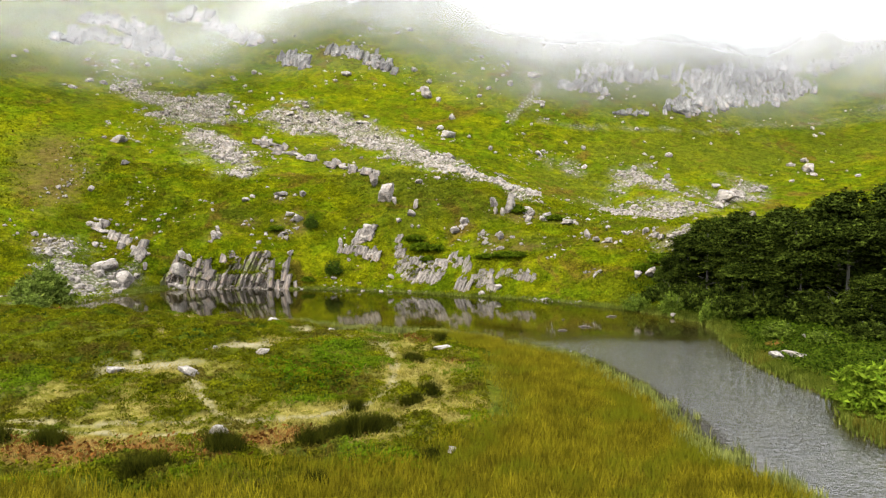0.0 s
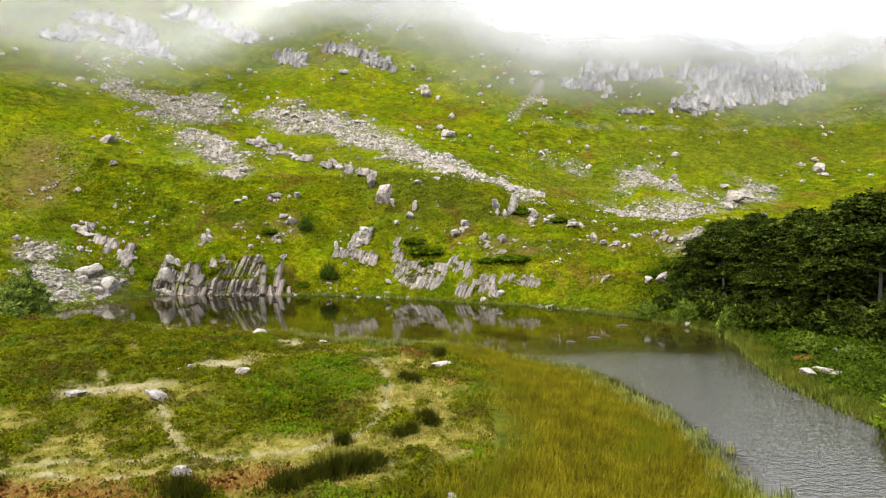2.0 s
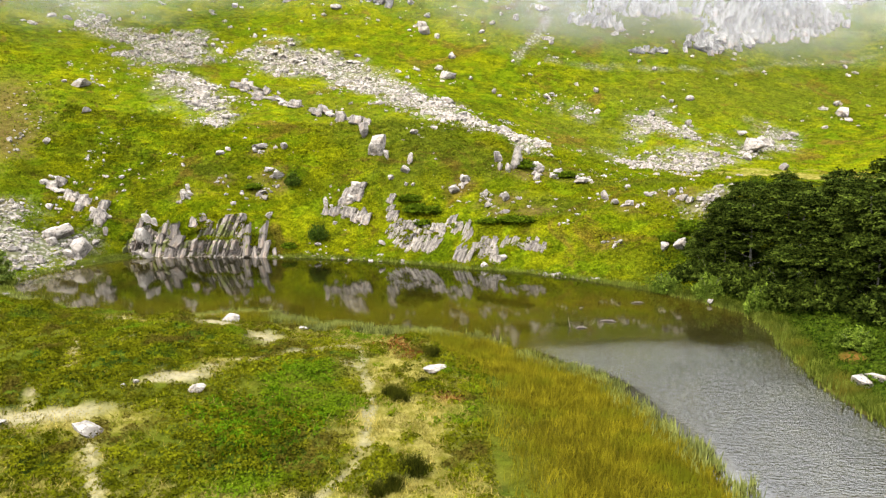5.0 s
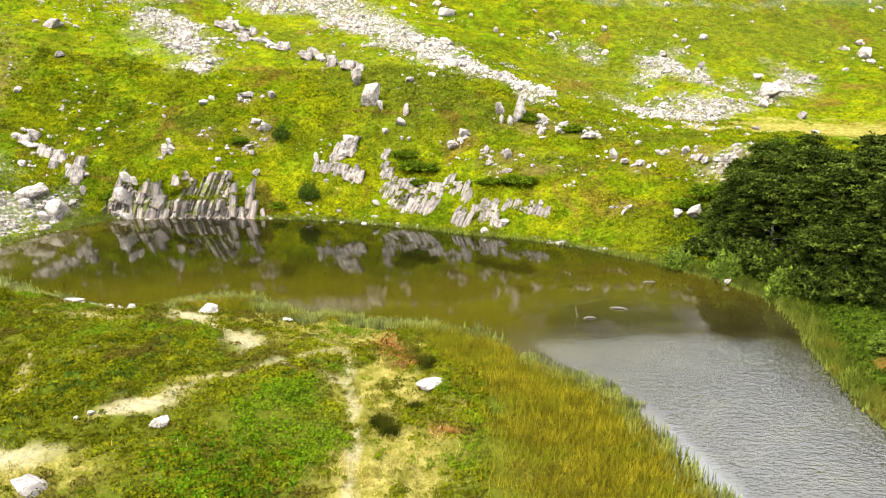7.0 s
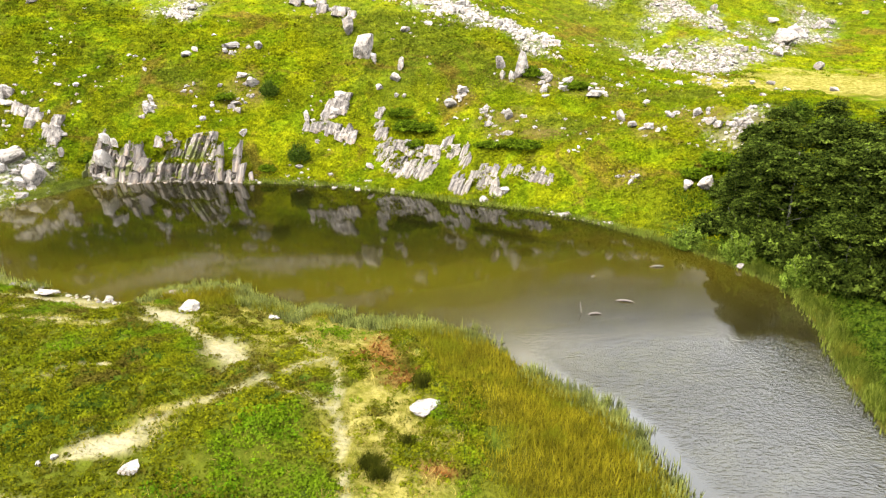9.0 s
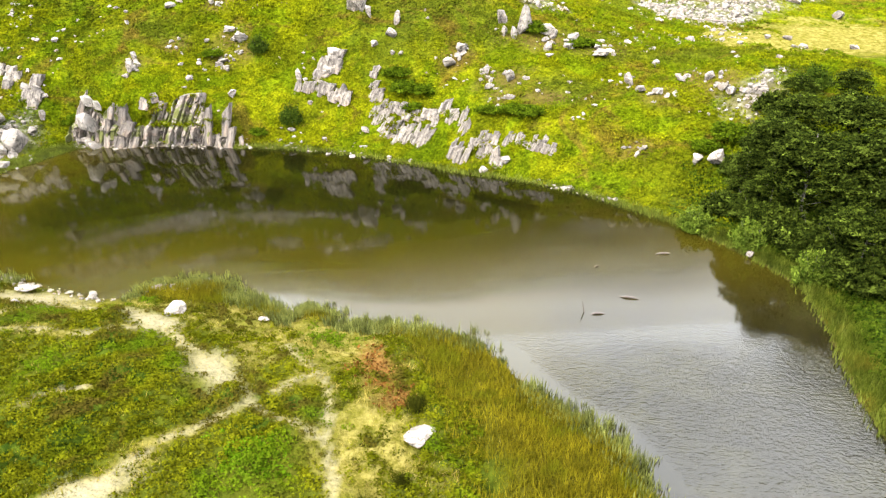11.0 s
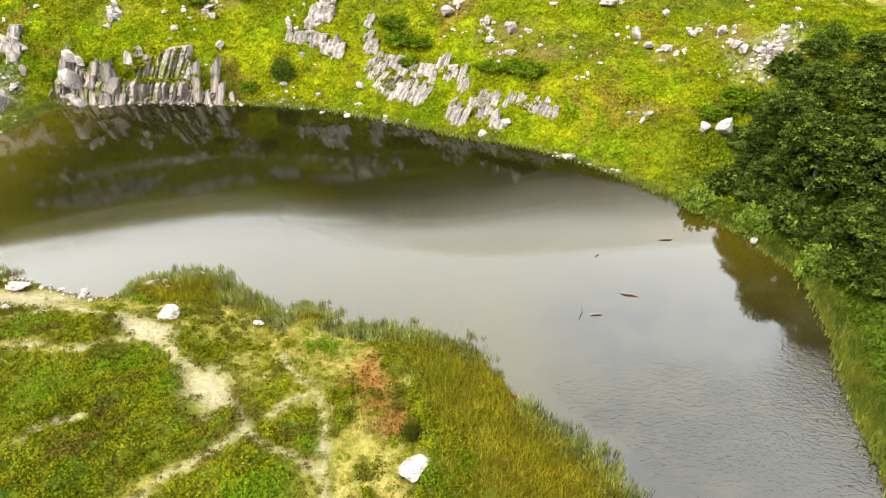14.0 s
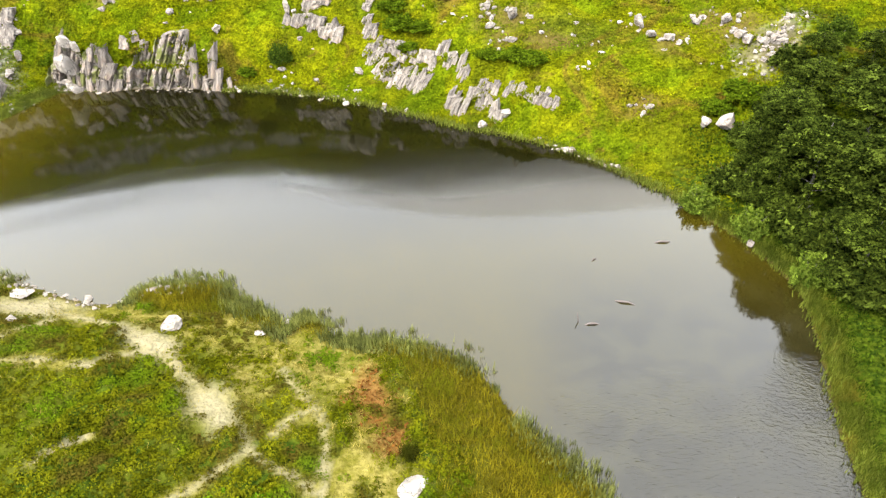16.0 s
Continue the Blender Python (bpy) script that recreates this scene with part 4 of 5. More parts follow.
def strata_face(x0, x1, high, foot, crown, lean, seed, step=0.11):
    """A rock wall split into leaning beds of uneven thickness, each broken into blocks that stand more or less proud."""
    r = np.random.default_rng(seed)
    xs, hs = np.arange(x0, x1, step), np.arange(-0.6, high, step)
    X, Z = np.meshgrid(xs, hs)
    q = X - np.interp(X, (x0, (x0 + x1) / 2, x1), lean) * Z + 0.9 * (cloudy(X, Z, 3.2, seed, 3) - 0.5)
    beds = np.cumsum(np.r_[x0 - max(lean) * high - 1, r.uniform(0.2, 0.75, 120)])
    i = np.clip(np.searchsorted(beds, q) - 1, 0, 119)
    edge = np.minimum(q - beds[i], beds[i + 1] - q)
    length = r.uniform(0.8, 2.4, 120)[i]
    cut = (Z + r.uniform(0, 3, 120)[i]) / length
    j = np.floor(cut).astype(int)
    crack = np.minimum(cut - j, 1 + j - cut) * length
    proud = r.uniform(-0.4, 0.42, (121, 24))[i, np.clip(j, 0, 23)] + r.uniform(-0.35, 0.35, 121)[i]
    proud = proud - 0.5 * (1 - smooth(0.02, 0.11, edge)) - 0.16 * (1 - smooth(0.01, 0.09, crack)) + 0.25 * (cloudy(X, Z, 0.7, seed + 5, 3) - 0.5)
    storey = smooth(1.9, 2.4, Z + 0.8 * (cloudy(X, Z * 0, 3, seed + 9) - 0.5))
    back = 0.12 * Z + storey * 0.55 + 0.22 * np.maximum(Z - 2.1, 0)
    over = np.maximum(Z - np.interp(X, crown[:, 0], crown[:, 1]) - 0.9 * (grain(q, q * 0, 0.5, seed + 3) - 0.5), 0)
    Y = np.interp(X, foot[:, 0], foot[:, 1]) + back - proud * (1 - smooth(0, 0.5, over)) + over * 1.1
    n, m = len(xs), len(hs)
    k = (np.arange(m - 1)[:, None] * n + np.arange(n - 1)[None]).ravel()
    return raw_mesh("face", np.c_[X.ravel(), Y.ravel(), (Z - over * 1.15).ravel()], np.c_[k, k + 1, k + 1 + n, k + n], FACE_ROCK)


cliff = thing("rock_outcrop", None, pose(-35, 111, 0), label=CLIFF, category="rock outcrop", group="rock outcrops")
part_of(cliff, "face", strata_face(-45, -26.1, 6.6, CLIFF_FOOT, CLIFF_TOP, (0.05, 0.3, 0.5), 11), pose(35, -111, 0))
# x, y, foot, width, depth, height, lean to the east
for k, (x, y, z, wide, deep, high, lean) in enumerate(((-29.1, 111.0, 0.1, 0.85, 0.7, 3.9, -6), (-27.3, 111.5, 1.0, 0.85, 0.8, 3.2, 4), (-26.9, 110.9, -0.3, 0.9, 0.8, 2.4, 8), (-27.9, 110.9, -0.3, 0.5, 0.6, 1.7, -4),
                                                      (-40.3, 110.3, -0.3, 0.7, 0.7, 2.1, 2), (-40.1, 110.6, 1.7, 0.6, 0.6, 1.4, 6), (-39.7, 110.9, 3, 0.6, 0.6, 1.6, 6), (-38.6, 111.2, 2.2, 1.0, 0.8, 2.2, 0),
                                                      (-38.4, 110.5, 1.3, 1.3, 0.9, 1.7, 24), (-39.1, 110.2, -0.4, 1.2, 0.8, 1.9, 16), (-37.6, 110.4, -0.3, 0.9, 0.7, 1.5, 20),
                                                      (-35.2, 113, 4.4, 0.9, 0.5, 1.1, -14), (-36.6, 112.8, 3.6, 1.1, 0.8, 1.2, 8),
                                                      (-44, 111.3, 1.5, 0.6, 0.6, 2.8, 10), (-43.4, 111.6, 3, 0.6, 0.6, 2.7, 12), (-41.3, 110.4, 0.5, 0.5, 0.5, 2.2, -8), (-25.4, 111.2, 0.1, 0.5, 0.4, 1.0, -10))):
    part_of(cliff, "slab", CLIFF_SLABS[k % 8], pose(x + 35, y - 111, z, -22, lean, (k * 37) % 17 - 8) @ Matrix.Diagonal((wide, deep, high, 1)))
LEDGES.extend([(-37.3 + 0.33 * k, 111.9 + 0.12 * (k % 4), 2.7 + 0.16 * k) for k in range(8)] + [(-35.5 + 0.55 * k, 111.5, 2.25 + 0.1 * (k % 3)) for k in range(10)] + [(-30 + 0.5 * k, 111.7, 1.5 + 0.7 * (k % 3)) for k in range(7)]
              + [(-41.3 + 0.4 * k, 111.6, 1.2 + 1.1 * (k % 4)) for k in range(8)]
              + [(-44 + 0.4 * k, 112.3 + 0.2 * (k % 3), 2.6 + 0.8 * (k % 4)) for k in range(18)] + [(-36.5 + 0.5 * k, 112.6 + 0.3 * (k % 2), 3.4 + 0.9 * (k % 3)) for k in range(14)])

# High crags under the cloud
HIGH = "pale shattered crag high on the mountainside in mist"
CRAGS = [([(-107.5, 190), (-103, 197.4), (-93.4, 199.6), (-82, 198)], 30, 3.4, 3.6, 2.2), ([(-108.3, 204.2), (-101.3, 208.9), (-89.6, 204.6)], 26, 3.6, 4.4, 2.4),
         ([(-92, 225), (-86, 229)], 12, 3.6, 6, 3), ([(-79.5, 223.6), (-64, 213.6)], 16, 3.6, 5, 2.2), ([(-53, 203.3), (-45, 198.8)], 14, 2.8, 4.4, 1.6),
         ([(-39.6, 204.8), (-21.7, 197.2)], 26, 2.4, 3.8, 1.8), ([(22.6, 195.6), (33.4, 195.5)], 16, 2.0, 4.2, 1.5), ([(30, 201.3), (47, 204.3)], 22, 2.2, 5, 2.6),
         ([(49.2, 191.5), (58.8, 195), (69, 203.5), (89, 216.2), (99, 221.4)], 46, 2.6, 4.4, 2.4), ([(56, 201), (72, 212), (94, 227)], 44, 3.0, 7, 3.6),
         ([(60, 198), (66, 204)], 14, 2.6, 9, 1.8), ([(52.3, 191.4), (53.4, 192)], 5, 3.2, 6, 0.8), ([(100, 226), (125, 233)], 18, 2.6, 3.2, 2.5), ([(36, 187.5), (43, 188)], 8, 1.6, 1.6, 0.7)]
for k, (line, count, wide, high, spread) in enumerate(CRAGS):
    outcrop(line, int(count * 3), wide * 0.48, high * 0.58, HIGH, (-24, 10), 0.9, spread, CRAG_SLABS, 30 + k, 0, 0.6 if k < 4 else 0.3, CRAG_STONES, 0.7, 9, 25)


def joined(meshes, mats):
    """One set of arrays from many placed stones."""
    v_all, f_all, at = [], [], 0
    shapes = []
    for me in meshes:
        v = np.empty(len(me.vertices) * 3)
        me.vertices.foreach_get("co", v)
        f = np.empty(len(me.polygons) * 3, np.int32)
        me.polygons.foreach_get("vertices", f)
        shapes.append((v.reshape(-1, 3), f.reshape(-1, 3)))
    for k, m in mats:
        v, f = shapes[k]
        v_all.append(v @ m[:3, :3].T + m[:3, 3])
        f_all.append(f + at)
        at += len(v)
    return np.concatenate(v_all), np.concatenate(f_all)


def stone_poses(xs, ys, sizes, r, flat=0.7):
    zs = on_ground(xs, ys)
    turn = r.uniform(0, 6.28, len(xs))
    tip = r.uniform(-0.35, 0.35, (len(xs), 2))
    out = []
    for x, y, z, s, a, (b, c) in zip(xs, ys, zs, sizes, turn, tip):
        m = np.eye(4)
        rot = np.array(Euler((b, c, a)).to_matrix())
        m[:3, :3] = rot @ np.diag([s * r.uniform(0.8, 1.4), s * r.uniform(0.6, 1), s * flat * r.uniform(0.6, 1.2)])
        m[:3, 3] = x, y, z - 0.2 * s
        out.append((int(r.integers(8)), m))
    return out


# Scree: fields of loose stones, each field one heap
for k, ring in enumerate(SCREES):
    r = np.random.default_rng(200 + k)
    lo, hi = ring.min(0) - 2, ring.max(0) + 2
    close = hi[1] < 115
    n = int((hi[0] - lo[0]) * (hi[1] - lo[1]) * (4.2 if close else 3.6))
    xs, ys = r.uniform(lo[0], hi[0], n), r.uniform(lo[1], hi[1], n)
    keep = (stony(xs, ys) * (0.55 + 0.9 * cloudy(xs, ys, 3, 45, 3)) > r.uniform(0.22, 1.05, n)) & (inland(xs, ys) > 0.2)
    xs, ys = xs[keep], ys[keep]
    sizes = np.exp(r.normal(-0.95 if close else -0.85, 0.55, len(xs)))
    placed = stone_poses(xs, ys, sizes, r)
    large = set(np.argsort(-sizes)[:min(150 if close else 45, len(sizes) // 3)])
    v, f = joined(SMALL_SHAPES, [m for q, m in enumerate(placed) if q not in large])
    field = thing("scree", raw_mesh("scree", v, f, SCREE_ROCK), label="field of loose pale scree stones on the slope", category="scree", group="scree fields", kind="stuff")
    for q in sorted(large):
        part_of(field, "stone", SCREE_STONES[placed[q][0]], Matrix(placed[q][1]))

for k, (cx, cy, reach, count) in enumerate(CLUSTERS):
    r = np.random.default_rng(330 + k)
    xs, ys = cx + r.normal(0, reach * 0.6, count), cy + r.normal(0, reach * 0.5, count)
    base = thing("stone_cluster", None, pose(cx, cy, float(on_ground(cx, cy))), label="cluster of pale stones in worn brown soil", category="stones", group="stone clusters")
    back = base.matrix_world.inverted()
    for q, m in stone_poses(xs, ys, np.exp(r.normal(-0.65, 0.5, count)), r, 0.8):
        part_of(base, "stone", SCREE_STONES[q], back @ Matrix(m))

# Strewn stones over the hillside
r = np.random.default_rng(300)
xs, ys = r.uniform(-75, 34, 9000), r.uniform(104, 172, 9000)
keep = (cloudy(xs, ys, 6, 71) > r.uniform(0.5, 0.86, len(xs))) & (inland(xs, ys) > 0.8)
xs, ys = xs[keep], ys[keep]
v, f = joined(SMALL_SHAPES, stone_poses(xs, ys, np.exp(r.normal(-1.0, 0.45, len(xs))), r))
thing("strewn_stones", raw_mesh("strewn_stones", v, f, SCREE_ROCK), label="pale stones strewn over the green hillside", category="stones", kind="stuff")
r = np.random.default_rng(301)
xs, ys = r.uniform(-110, 110, 2600), r.uniform(165, 220, 2600)
keep = cloudy(xs, ys, 12, 72) ** 2 > r.uniform(0.2, 0.7, len(xs))
xs, ys = xs[keep], ys[keep]
v, f = joined(SMALL_SHAPES, stone_poses(xs, ys, np.exp(r.normal(-0.2, 0.5, len(xs))), r))
thing("strewn_stones", raw_mesh("strewn_stones", v, f, SCREE_ROCK), label="stones strewn below the high crags", category="stones", kind="stuff")
# Wet stones along the waterline
r = np.random.default_rng(302)
pick = RING[(RING[:, 1] > 78) & (RING[:, 0] < 15)]
i = r.integers(len(pick), size=420)
xs, ys = pick[i, 0] + r.normal(0, 0.5, 420), pick[i, 1] + r.normal(0, 0.5, 420)
keep = cloudy(xs, ys, 6, 73) > 0.5
v, f = joined(SMALL_SHAPES, stone_poses(xs[keep], ys[keep], np.exp(r.normal(-1.1, 0.4, keep.sum())), r))
r = np.random.default_rng(303)
xs, ys = r.uniform(-31, -22.3, 420), r.uniform(75.4, 79.5, 420)
keep = (np.abs(inland(xs, ys) - 0.15) < 0.5) & (r.uniform(0, 1, 420) < 0.7)
v2, f2 = joined(SMALL_SHAPES, stone_poses(xs[keep], ys[keep], np.exp(r.normal(-1.75, 0.5, keep.sum())), r))
thing("beach_stones", raw_mesh("beach_stones", v2, f2, ROCK), label="pale stones on the little trodden beach", category="stones", kind="stuff")
thing("shore_stones", raw_mesh("shore_stones", v, f, ROCK), label="small wet stones along the waterline", category="stones", kind="stuff")

# ================= plants =================
def leaf_quads(c, size, r, flat=0.5, long=1.7, rise=(0, 0, 1)):
    """Small folded leaves: a rhomb at each place, turned at random, lying flatter the nearer flat is to 1."""
    n = len(c)
    up = r.normal(size=(n, 3)) * (1 - flat) + np.array(rise) * flat
    up /= np.linalg.norm(up, axis=1)[:, None] + 1e-9
    a = np.cross(up, r.normal(size=(n, 3)))
    a /= np.linalg.norm(a, axis=1)[:, None] + 1e-9
    b = np.cross(up, a)
    size = np.broadcast_to(np.asarray(size, float), (n,))[:, None]
    v = np.stack([c - a * size * 0.5 * long, c + b * size * 0.42 - up * size * 0.12, c + a * size * 0.5 * long, c - b * size * 0.42 - up * size * 0.12], 1)
    return v.reshape(-1, 3), np.arange(4 * n).reshape(-1, 4)


def blades(x, y, z, high, wide, r, lean=0.3):
    """Upright blades, each a narrow triangle bent to one side."""
    n = len(x)
    a, tilt = r.uniform(0, 6.283, n), r.normal(0, lean, (n, 2))
    high = np.broadcast_to(np.asarray(high, float), (n,))
    dx, dy = np.cos(a) * wide / 2, np.sin(a) * wide / 2
    root1, root2 = np.c_[x - dx, y - dy, z], np.c_[x + dx, y + dy, z]
    tip = np.c_[x + tilt[:, 0] * high, y + tilt[:, 1] * high, z + high]
    return np.stack([root1, root2, tip], 1).reshape(-1, 3), np.arange(3 * n).reshape(-1, 3)


def sown(lo, hi, n, seed, keep):
    """Places strewn over a stretch of ground where keep says so, 0 to 1."""
    r = np.random.default_rng(seed)
    x, y = r.uniform(lo[0], hi[0], n), r.uniform(lo[1], hi[1], n)
    m = keep(x, y) > r.uniform(0.02, 0.98, n)
    x, y = x[m], y[m]
    return x, y, on_ground(x, y), r


def dry(x, y, edge=0.4):
    return (inland(x, y) > edge).astype(float)


def stuff(name, v, f, material, label, category):
    return thing(name, raw_mesh(name, v, f, material), label=label, category=category, kind="stuff")


UPHILL = (0, -0.45, 0.9)  # leaves on the mountainside face away from the slope


# Heath on the near hillside and, in coarser cushions, further up
def heathy(x, y):
    return dry(x, y, 0.6) * (1 - 0.97 * spots(x, y, FIELD, 0.3)) * (1 - 0.95 * stony(x, y)) * (1 - 0.97 * lowland(x, y)) * (1 - 0.7 * spots(x, y, SOIL, 0.8)) * (0.35 + 0.65 * smooth(0.4, 0.55, cloudy(x, y, 2.5, 81)))


def heath_cover(lo, hi, n, seed, rise, size, flat, label):
    x, y, z, r = sown(lo, hi, n, seed, heathy)
    mound = 0.4 * smooth(0.45, 0.75, cloudy(x, y, 2.2, 82)) if lo[1] < 137 else 0 * x
    v, f = leaf_quads(np.c_[x, y, z + r.uniform(0, rise, len(x)) + mound * r.uniform(0.2, 1, len(x))], r.uniform(*size, len(x)), r, flat, rise=UPHILL)
    ob = stuff("heath", v, f, HEATH, label, "heath")
    ob.data.attributes.new("heather", "FLOAT", "POINT").data.foreach_set("value", np.repeat(heather(x, y), 4).astype(np.float32))


heath_cover((-66, 88), (40, 124), 250000, 401, 0.2, (0.09, 0.26), 0.7, "yellow-green bilberry heath and grass on the slope")
heath_cover((-66, 124), (40, 137), 60000, 404, 0.2, (0.13, 0.34), 0.7, "yellow-green heath below the scree")
heath_cover((-110, 88), (-66, 137), 18000, 403, 0.3, (0.15, 0.4), 0.6, "green heath on the western slope")
heath_cover((-120, 137), (120, 222), 110000, 402, 0.15, (0.2, 0.45), 0.8, "green heath on the upper mountainside")


# Heath in the ledges of the lakeside cliff
r = np.random.default_rng(405)
c = np.repeat(np.array(LEDGES), 46, 0) + r.normal(0, 1, (46 * len(LEDGES), 3)) * [0.34, 0.22, 0.13] + [0, 0.15, 0]
v, f = leaf_quads(c, r.uniform(0.1, 0.28, len(c)), r, 0.4)
stuff("ledge_heath", v, f, HEATH, "green heath growing on the cliff's ledges", "heath")

LUSH = [(-9.5, 54, 2.4, 3.0, 0), (-9, 60.5, 2.0, 1.2, -20)]
# Bilberry carpet on the peninsula and the east bank
def cushions(x, y, z, per, r, wide, leaf):
    """Low domed shrubs, each a shell of small leaves, with gaps between them."""
    n = len(x)
    way = r.normal(size=(n, per, 3))
    way[..., 2] = np.abs(way[..., 2]) + 0.12
    way /= np.linalg.norm(way, axis=2)[..., None]
    girth = r.uniform(*wide, n)
    c = np.stack([x, y, z], 1)[:, None] + way * girth[:, None, None] * np.array([1, 1, 0.85]) * r.uniform(0.85, 1.1, (n, per, 1))
    up = r.normal(size=(n * per, 3)) * 0.4 + way.reshape(-1, 3) * 0.62
    a = np.cross(up, r.normal(size=(n * per, 3)))
    a /= np.linalg.norm(a, axis=1)[:, None] + 1e-9
    b = np.cross(up / (np.linalg.norm(up, axis=1)[:, None] + 1e-9), a)
    size, c = r.uniform(*leaf, n * per)[:, None], c.reshape(-1, 3)
    v = np.stack([c + a * size, c - a * size * 0.55 + b * size * 0.75, c - a * size * 0.55 - b * size * 0.75], 1).reshape(-1, 3)
    f = np.arange(len(v)).reshape(-1, 3)
    shade = np.clip(0.12 + 0.5 * r.uniform(0, 1, n) ** 1.3 + 1.7 * (cloudy(x, y, 3.0, 96, 4) - 0.42), 0, 1)
    return v, f, np.repeat(shade, per * 3)


def shrub_cover(lo, hi, n, seed, keep, material, label):
    x, y, z, r = sown(lo, hi, n, seed, keep)
    v, f, shade = cushions(x, y, z - 0.04, 20, r, (0.14, 0.34), (0.045, 0.095))
    stuff("bilberry_carpet", v, f, material, label, "shrubs").data.attributes.new("tone", "FLOAT", "POINT").data.foreach_set("value", shade.astype(np.float32))


shrub_cover((-47, 37), (1, 90), 62000, 411, lambda x, y: berry_cover(x, y) * (x > -0.66 * (y - 10) - 2), BILBERRY, "low green bilberry carpet with brownish patches")
shrub_cover((-16, 46), (-4, 64), 5000, 413, lambda x, y: berry_cover(x, y) * spots(x, y, LUSH, 0.5), LUSH_LEAF, "fresh bright green bilberry patch")
x, y, z, r = sown((19, 40), (38, 98), 52000, 412, lambda x, y: smooth(0.9, 1.8, inland(x, y)) * 0.95 * (1 - spots(x, y, RUSTY, 0.7)))
v, f = leaf_quads(np.c_[x, y, z + r.uniform(0, 0.45, len(x))], r.uniform(0.09, 0.2, len(x)), r, 0.5)
stuff("bank_undergrowth", v, f, UNDERGROWTH, "dark green undergrowth on the bank below the trees", "shrubs")

# Grasses
x, y, z, r = sown((-40, 30), (15, 80), 450000, 421, lambda x, y: dry(x, y, 0.1) * in_sedge(x, y))
v, f = blades(x, y, z, r.uniform(0.2, 0.6, len(x)) * (0.6 + 0.8 * cloudy(x, y, 2, 86)), 0.05, r, 0.3)
stuff("sedge_meadow", v, f, SEDGE, "tall golden-green sedge meadow beside the water", "grass")


x, y, z, r = sown((-45, -12), (17, 30), 110000, 424, lambda x, y: dry(x, y, 0.1) * in_sedge(x, y))
v, f = blades(x, y, z, r.uniform(0.25, 0.6, len(x)), 0.12, r, 0.35)
stuff("sedge_meadow", v, f, SEDGE, "tall golden-green sedge meadow by the outflow", "grass")


def grassy(x, y):
    return dry(x, y, 0.3) * np.clip(np.maximum(spots(x, y, GRASSY, 0.7), verge(x, y)) * (1 - 0.85 * clumps(x, y)) + 0.1 * lowland(x, y), 0, 1) * (1 - 0.85 * worn(x, y)) * (1 - in_sedge(x, y))


grass = np.zeros(len(px))
grass[cushion] = grassy(px[cushion], py[cushion])
x, y, z, r = sown((-62, 37), (3, 90), 320000, 422, Raster(gx, gy, grass))
v, f = blades(x, y, z, r.uniform(0.06, 0.17, len(x)) * (0.5 + 1.6 * smooth(0.4, 0.7, cloudy(x, y, 0.8, 89, 2))), 0.04, r, 0.6)
stuff("dry_grass", v, f, STRAW, "pale dry grass round the trodden paths", "grass")
x, y, z, r = sown((-46, 38), (3, 89), 70000, 423, lambda x, y: dry(x, y) * spots(x, y, RUSTY, 0.9) * 0.8)
v, f = leaf_quads(np.c_[x, y, z + r.uniform(0, 0.25, len(x))], r.uniform(0.08, 0.2, len(x)), r, 0.3)
stuff("dead_bracken", v, f, BRACKEN, "rust-red dead bracken patches", "bracken")


# Reeds: a fringe standing in the shallows, thick round the peninsula and thin below the slope
def fringe(x, y):
    d = inland(x, y)
    south = (np.maximum(smooth(84, 79, y), 0) * (x < 14)).astype(float)
    east = ((x > 14) & (y < 90)).astype(float)
    north = 1 - np.maximum(south, east)
    cliff = ((x > -42) & (x < -26.2) & (y > 100)).astype(float)
    gap = smooth(0.3, 0.48, cloudy(x, y, 3.5, 91))
    beach = ((x > -31) & (x < -22.5) & (y < 84)).astype(float)
    width = np.where(south > 0, 0.65, 0.6)
    return np.exp(-((d - np.where(south > 0, 0.15, np.where(east > 0, 0.55, 0.1))) / width) ** 2) * (south * gap * (1 - beach) + 0.95 * east + 0.75 * north * (1 - cliff))


r = np.random.default_rng(431)
i = r.integers(len(RING), size=170000)
x, y = (RING[i] + (np.roll(RING, -1, 0)[i] - RING[i]) * r.uniform(0, 1, (len(i), 1)) + r.uniform(-2.6, 2.6, (len(i), 2))).T
m = (fringe(x, y) > r.uniform(0.02, 0.98, len(x))) & (y > 32)
x, y = x[m], y[m]
z = on_ground(x, y)
z = np.maximum(z, -0.5)
tall = np.where(y < 84, r.uniform(0.25, 0.6, len(x)), r.uniform(0.2, 0.5, len(x)))
v, f = blades(x, y, z, (tall + np.maximum(-z, 0)) * (0.35 + 1.2 * cloudy(x, y, 0.9, 92, 2)), 0.095, r, 0.18)
home = np.repeat((x < 14) & (y < 86), 3)
for m, mat, label in ((home, SHORE_REED, "grey-green reeds edging the peninsula"), (~home, REED, "bright green reeds along the far shore")):
    some = v[m]
    stuff("reed_fringe", some, np.arange(len(some)).reshape(-1, 3), mat, label, "reeds")
# Tufts of reed standing out of the water round the peninsula
r = np.random.default_rng(433)
i = r.integers(len(RING), size=5600)
x, y = (RING[i] + (np.roll(RING, -1, 0)[i] - RING[i]) * r.uniform(0, 1, (len(i), 1)) + r.uniform(-1.6, 1.6, (len(i), 2))).T
d = inland(x, y)
m = (d < 0.25) & (d > -1.5) & (y > 36) & (y < 80) & (x < 14) & ((x > -22.3) | (x < -29.5)) & (smooth(0.38, 0.58, cloudy(x, y, 2.2, 95)) * np.exp(0.9 * d) > r.uniform(0.08, 0.9, len(x)))
x, y = np.repeat(x[m], 26), np.repeat(y[m], 26)
spread = r.normal(0, 0.13, (2, len(x)))
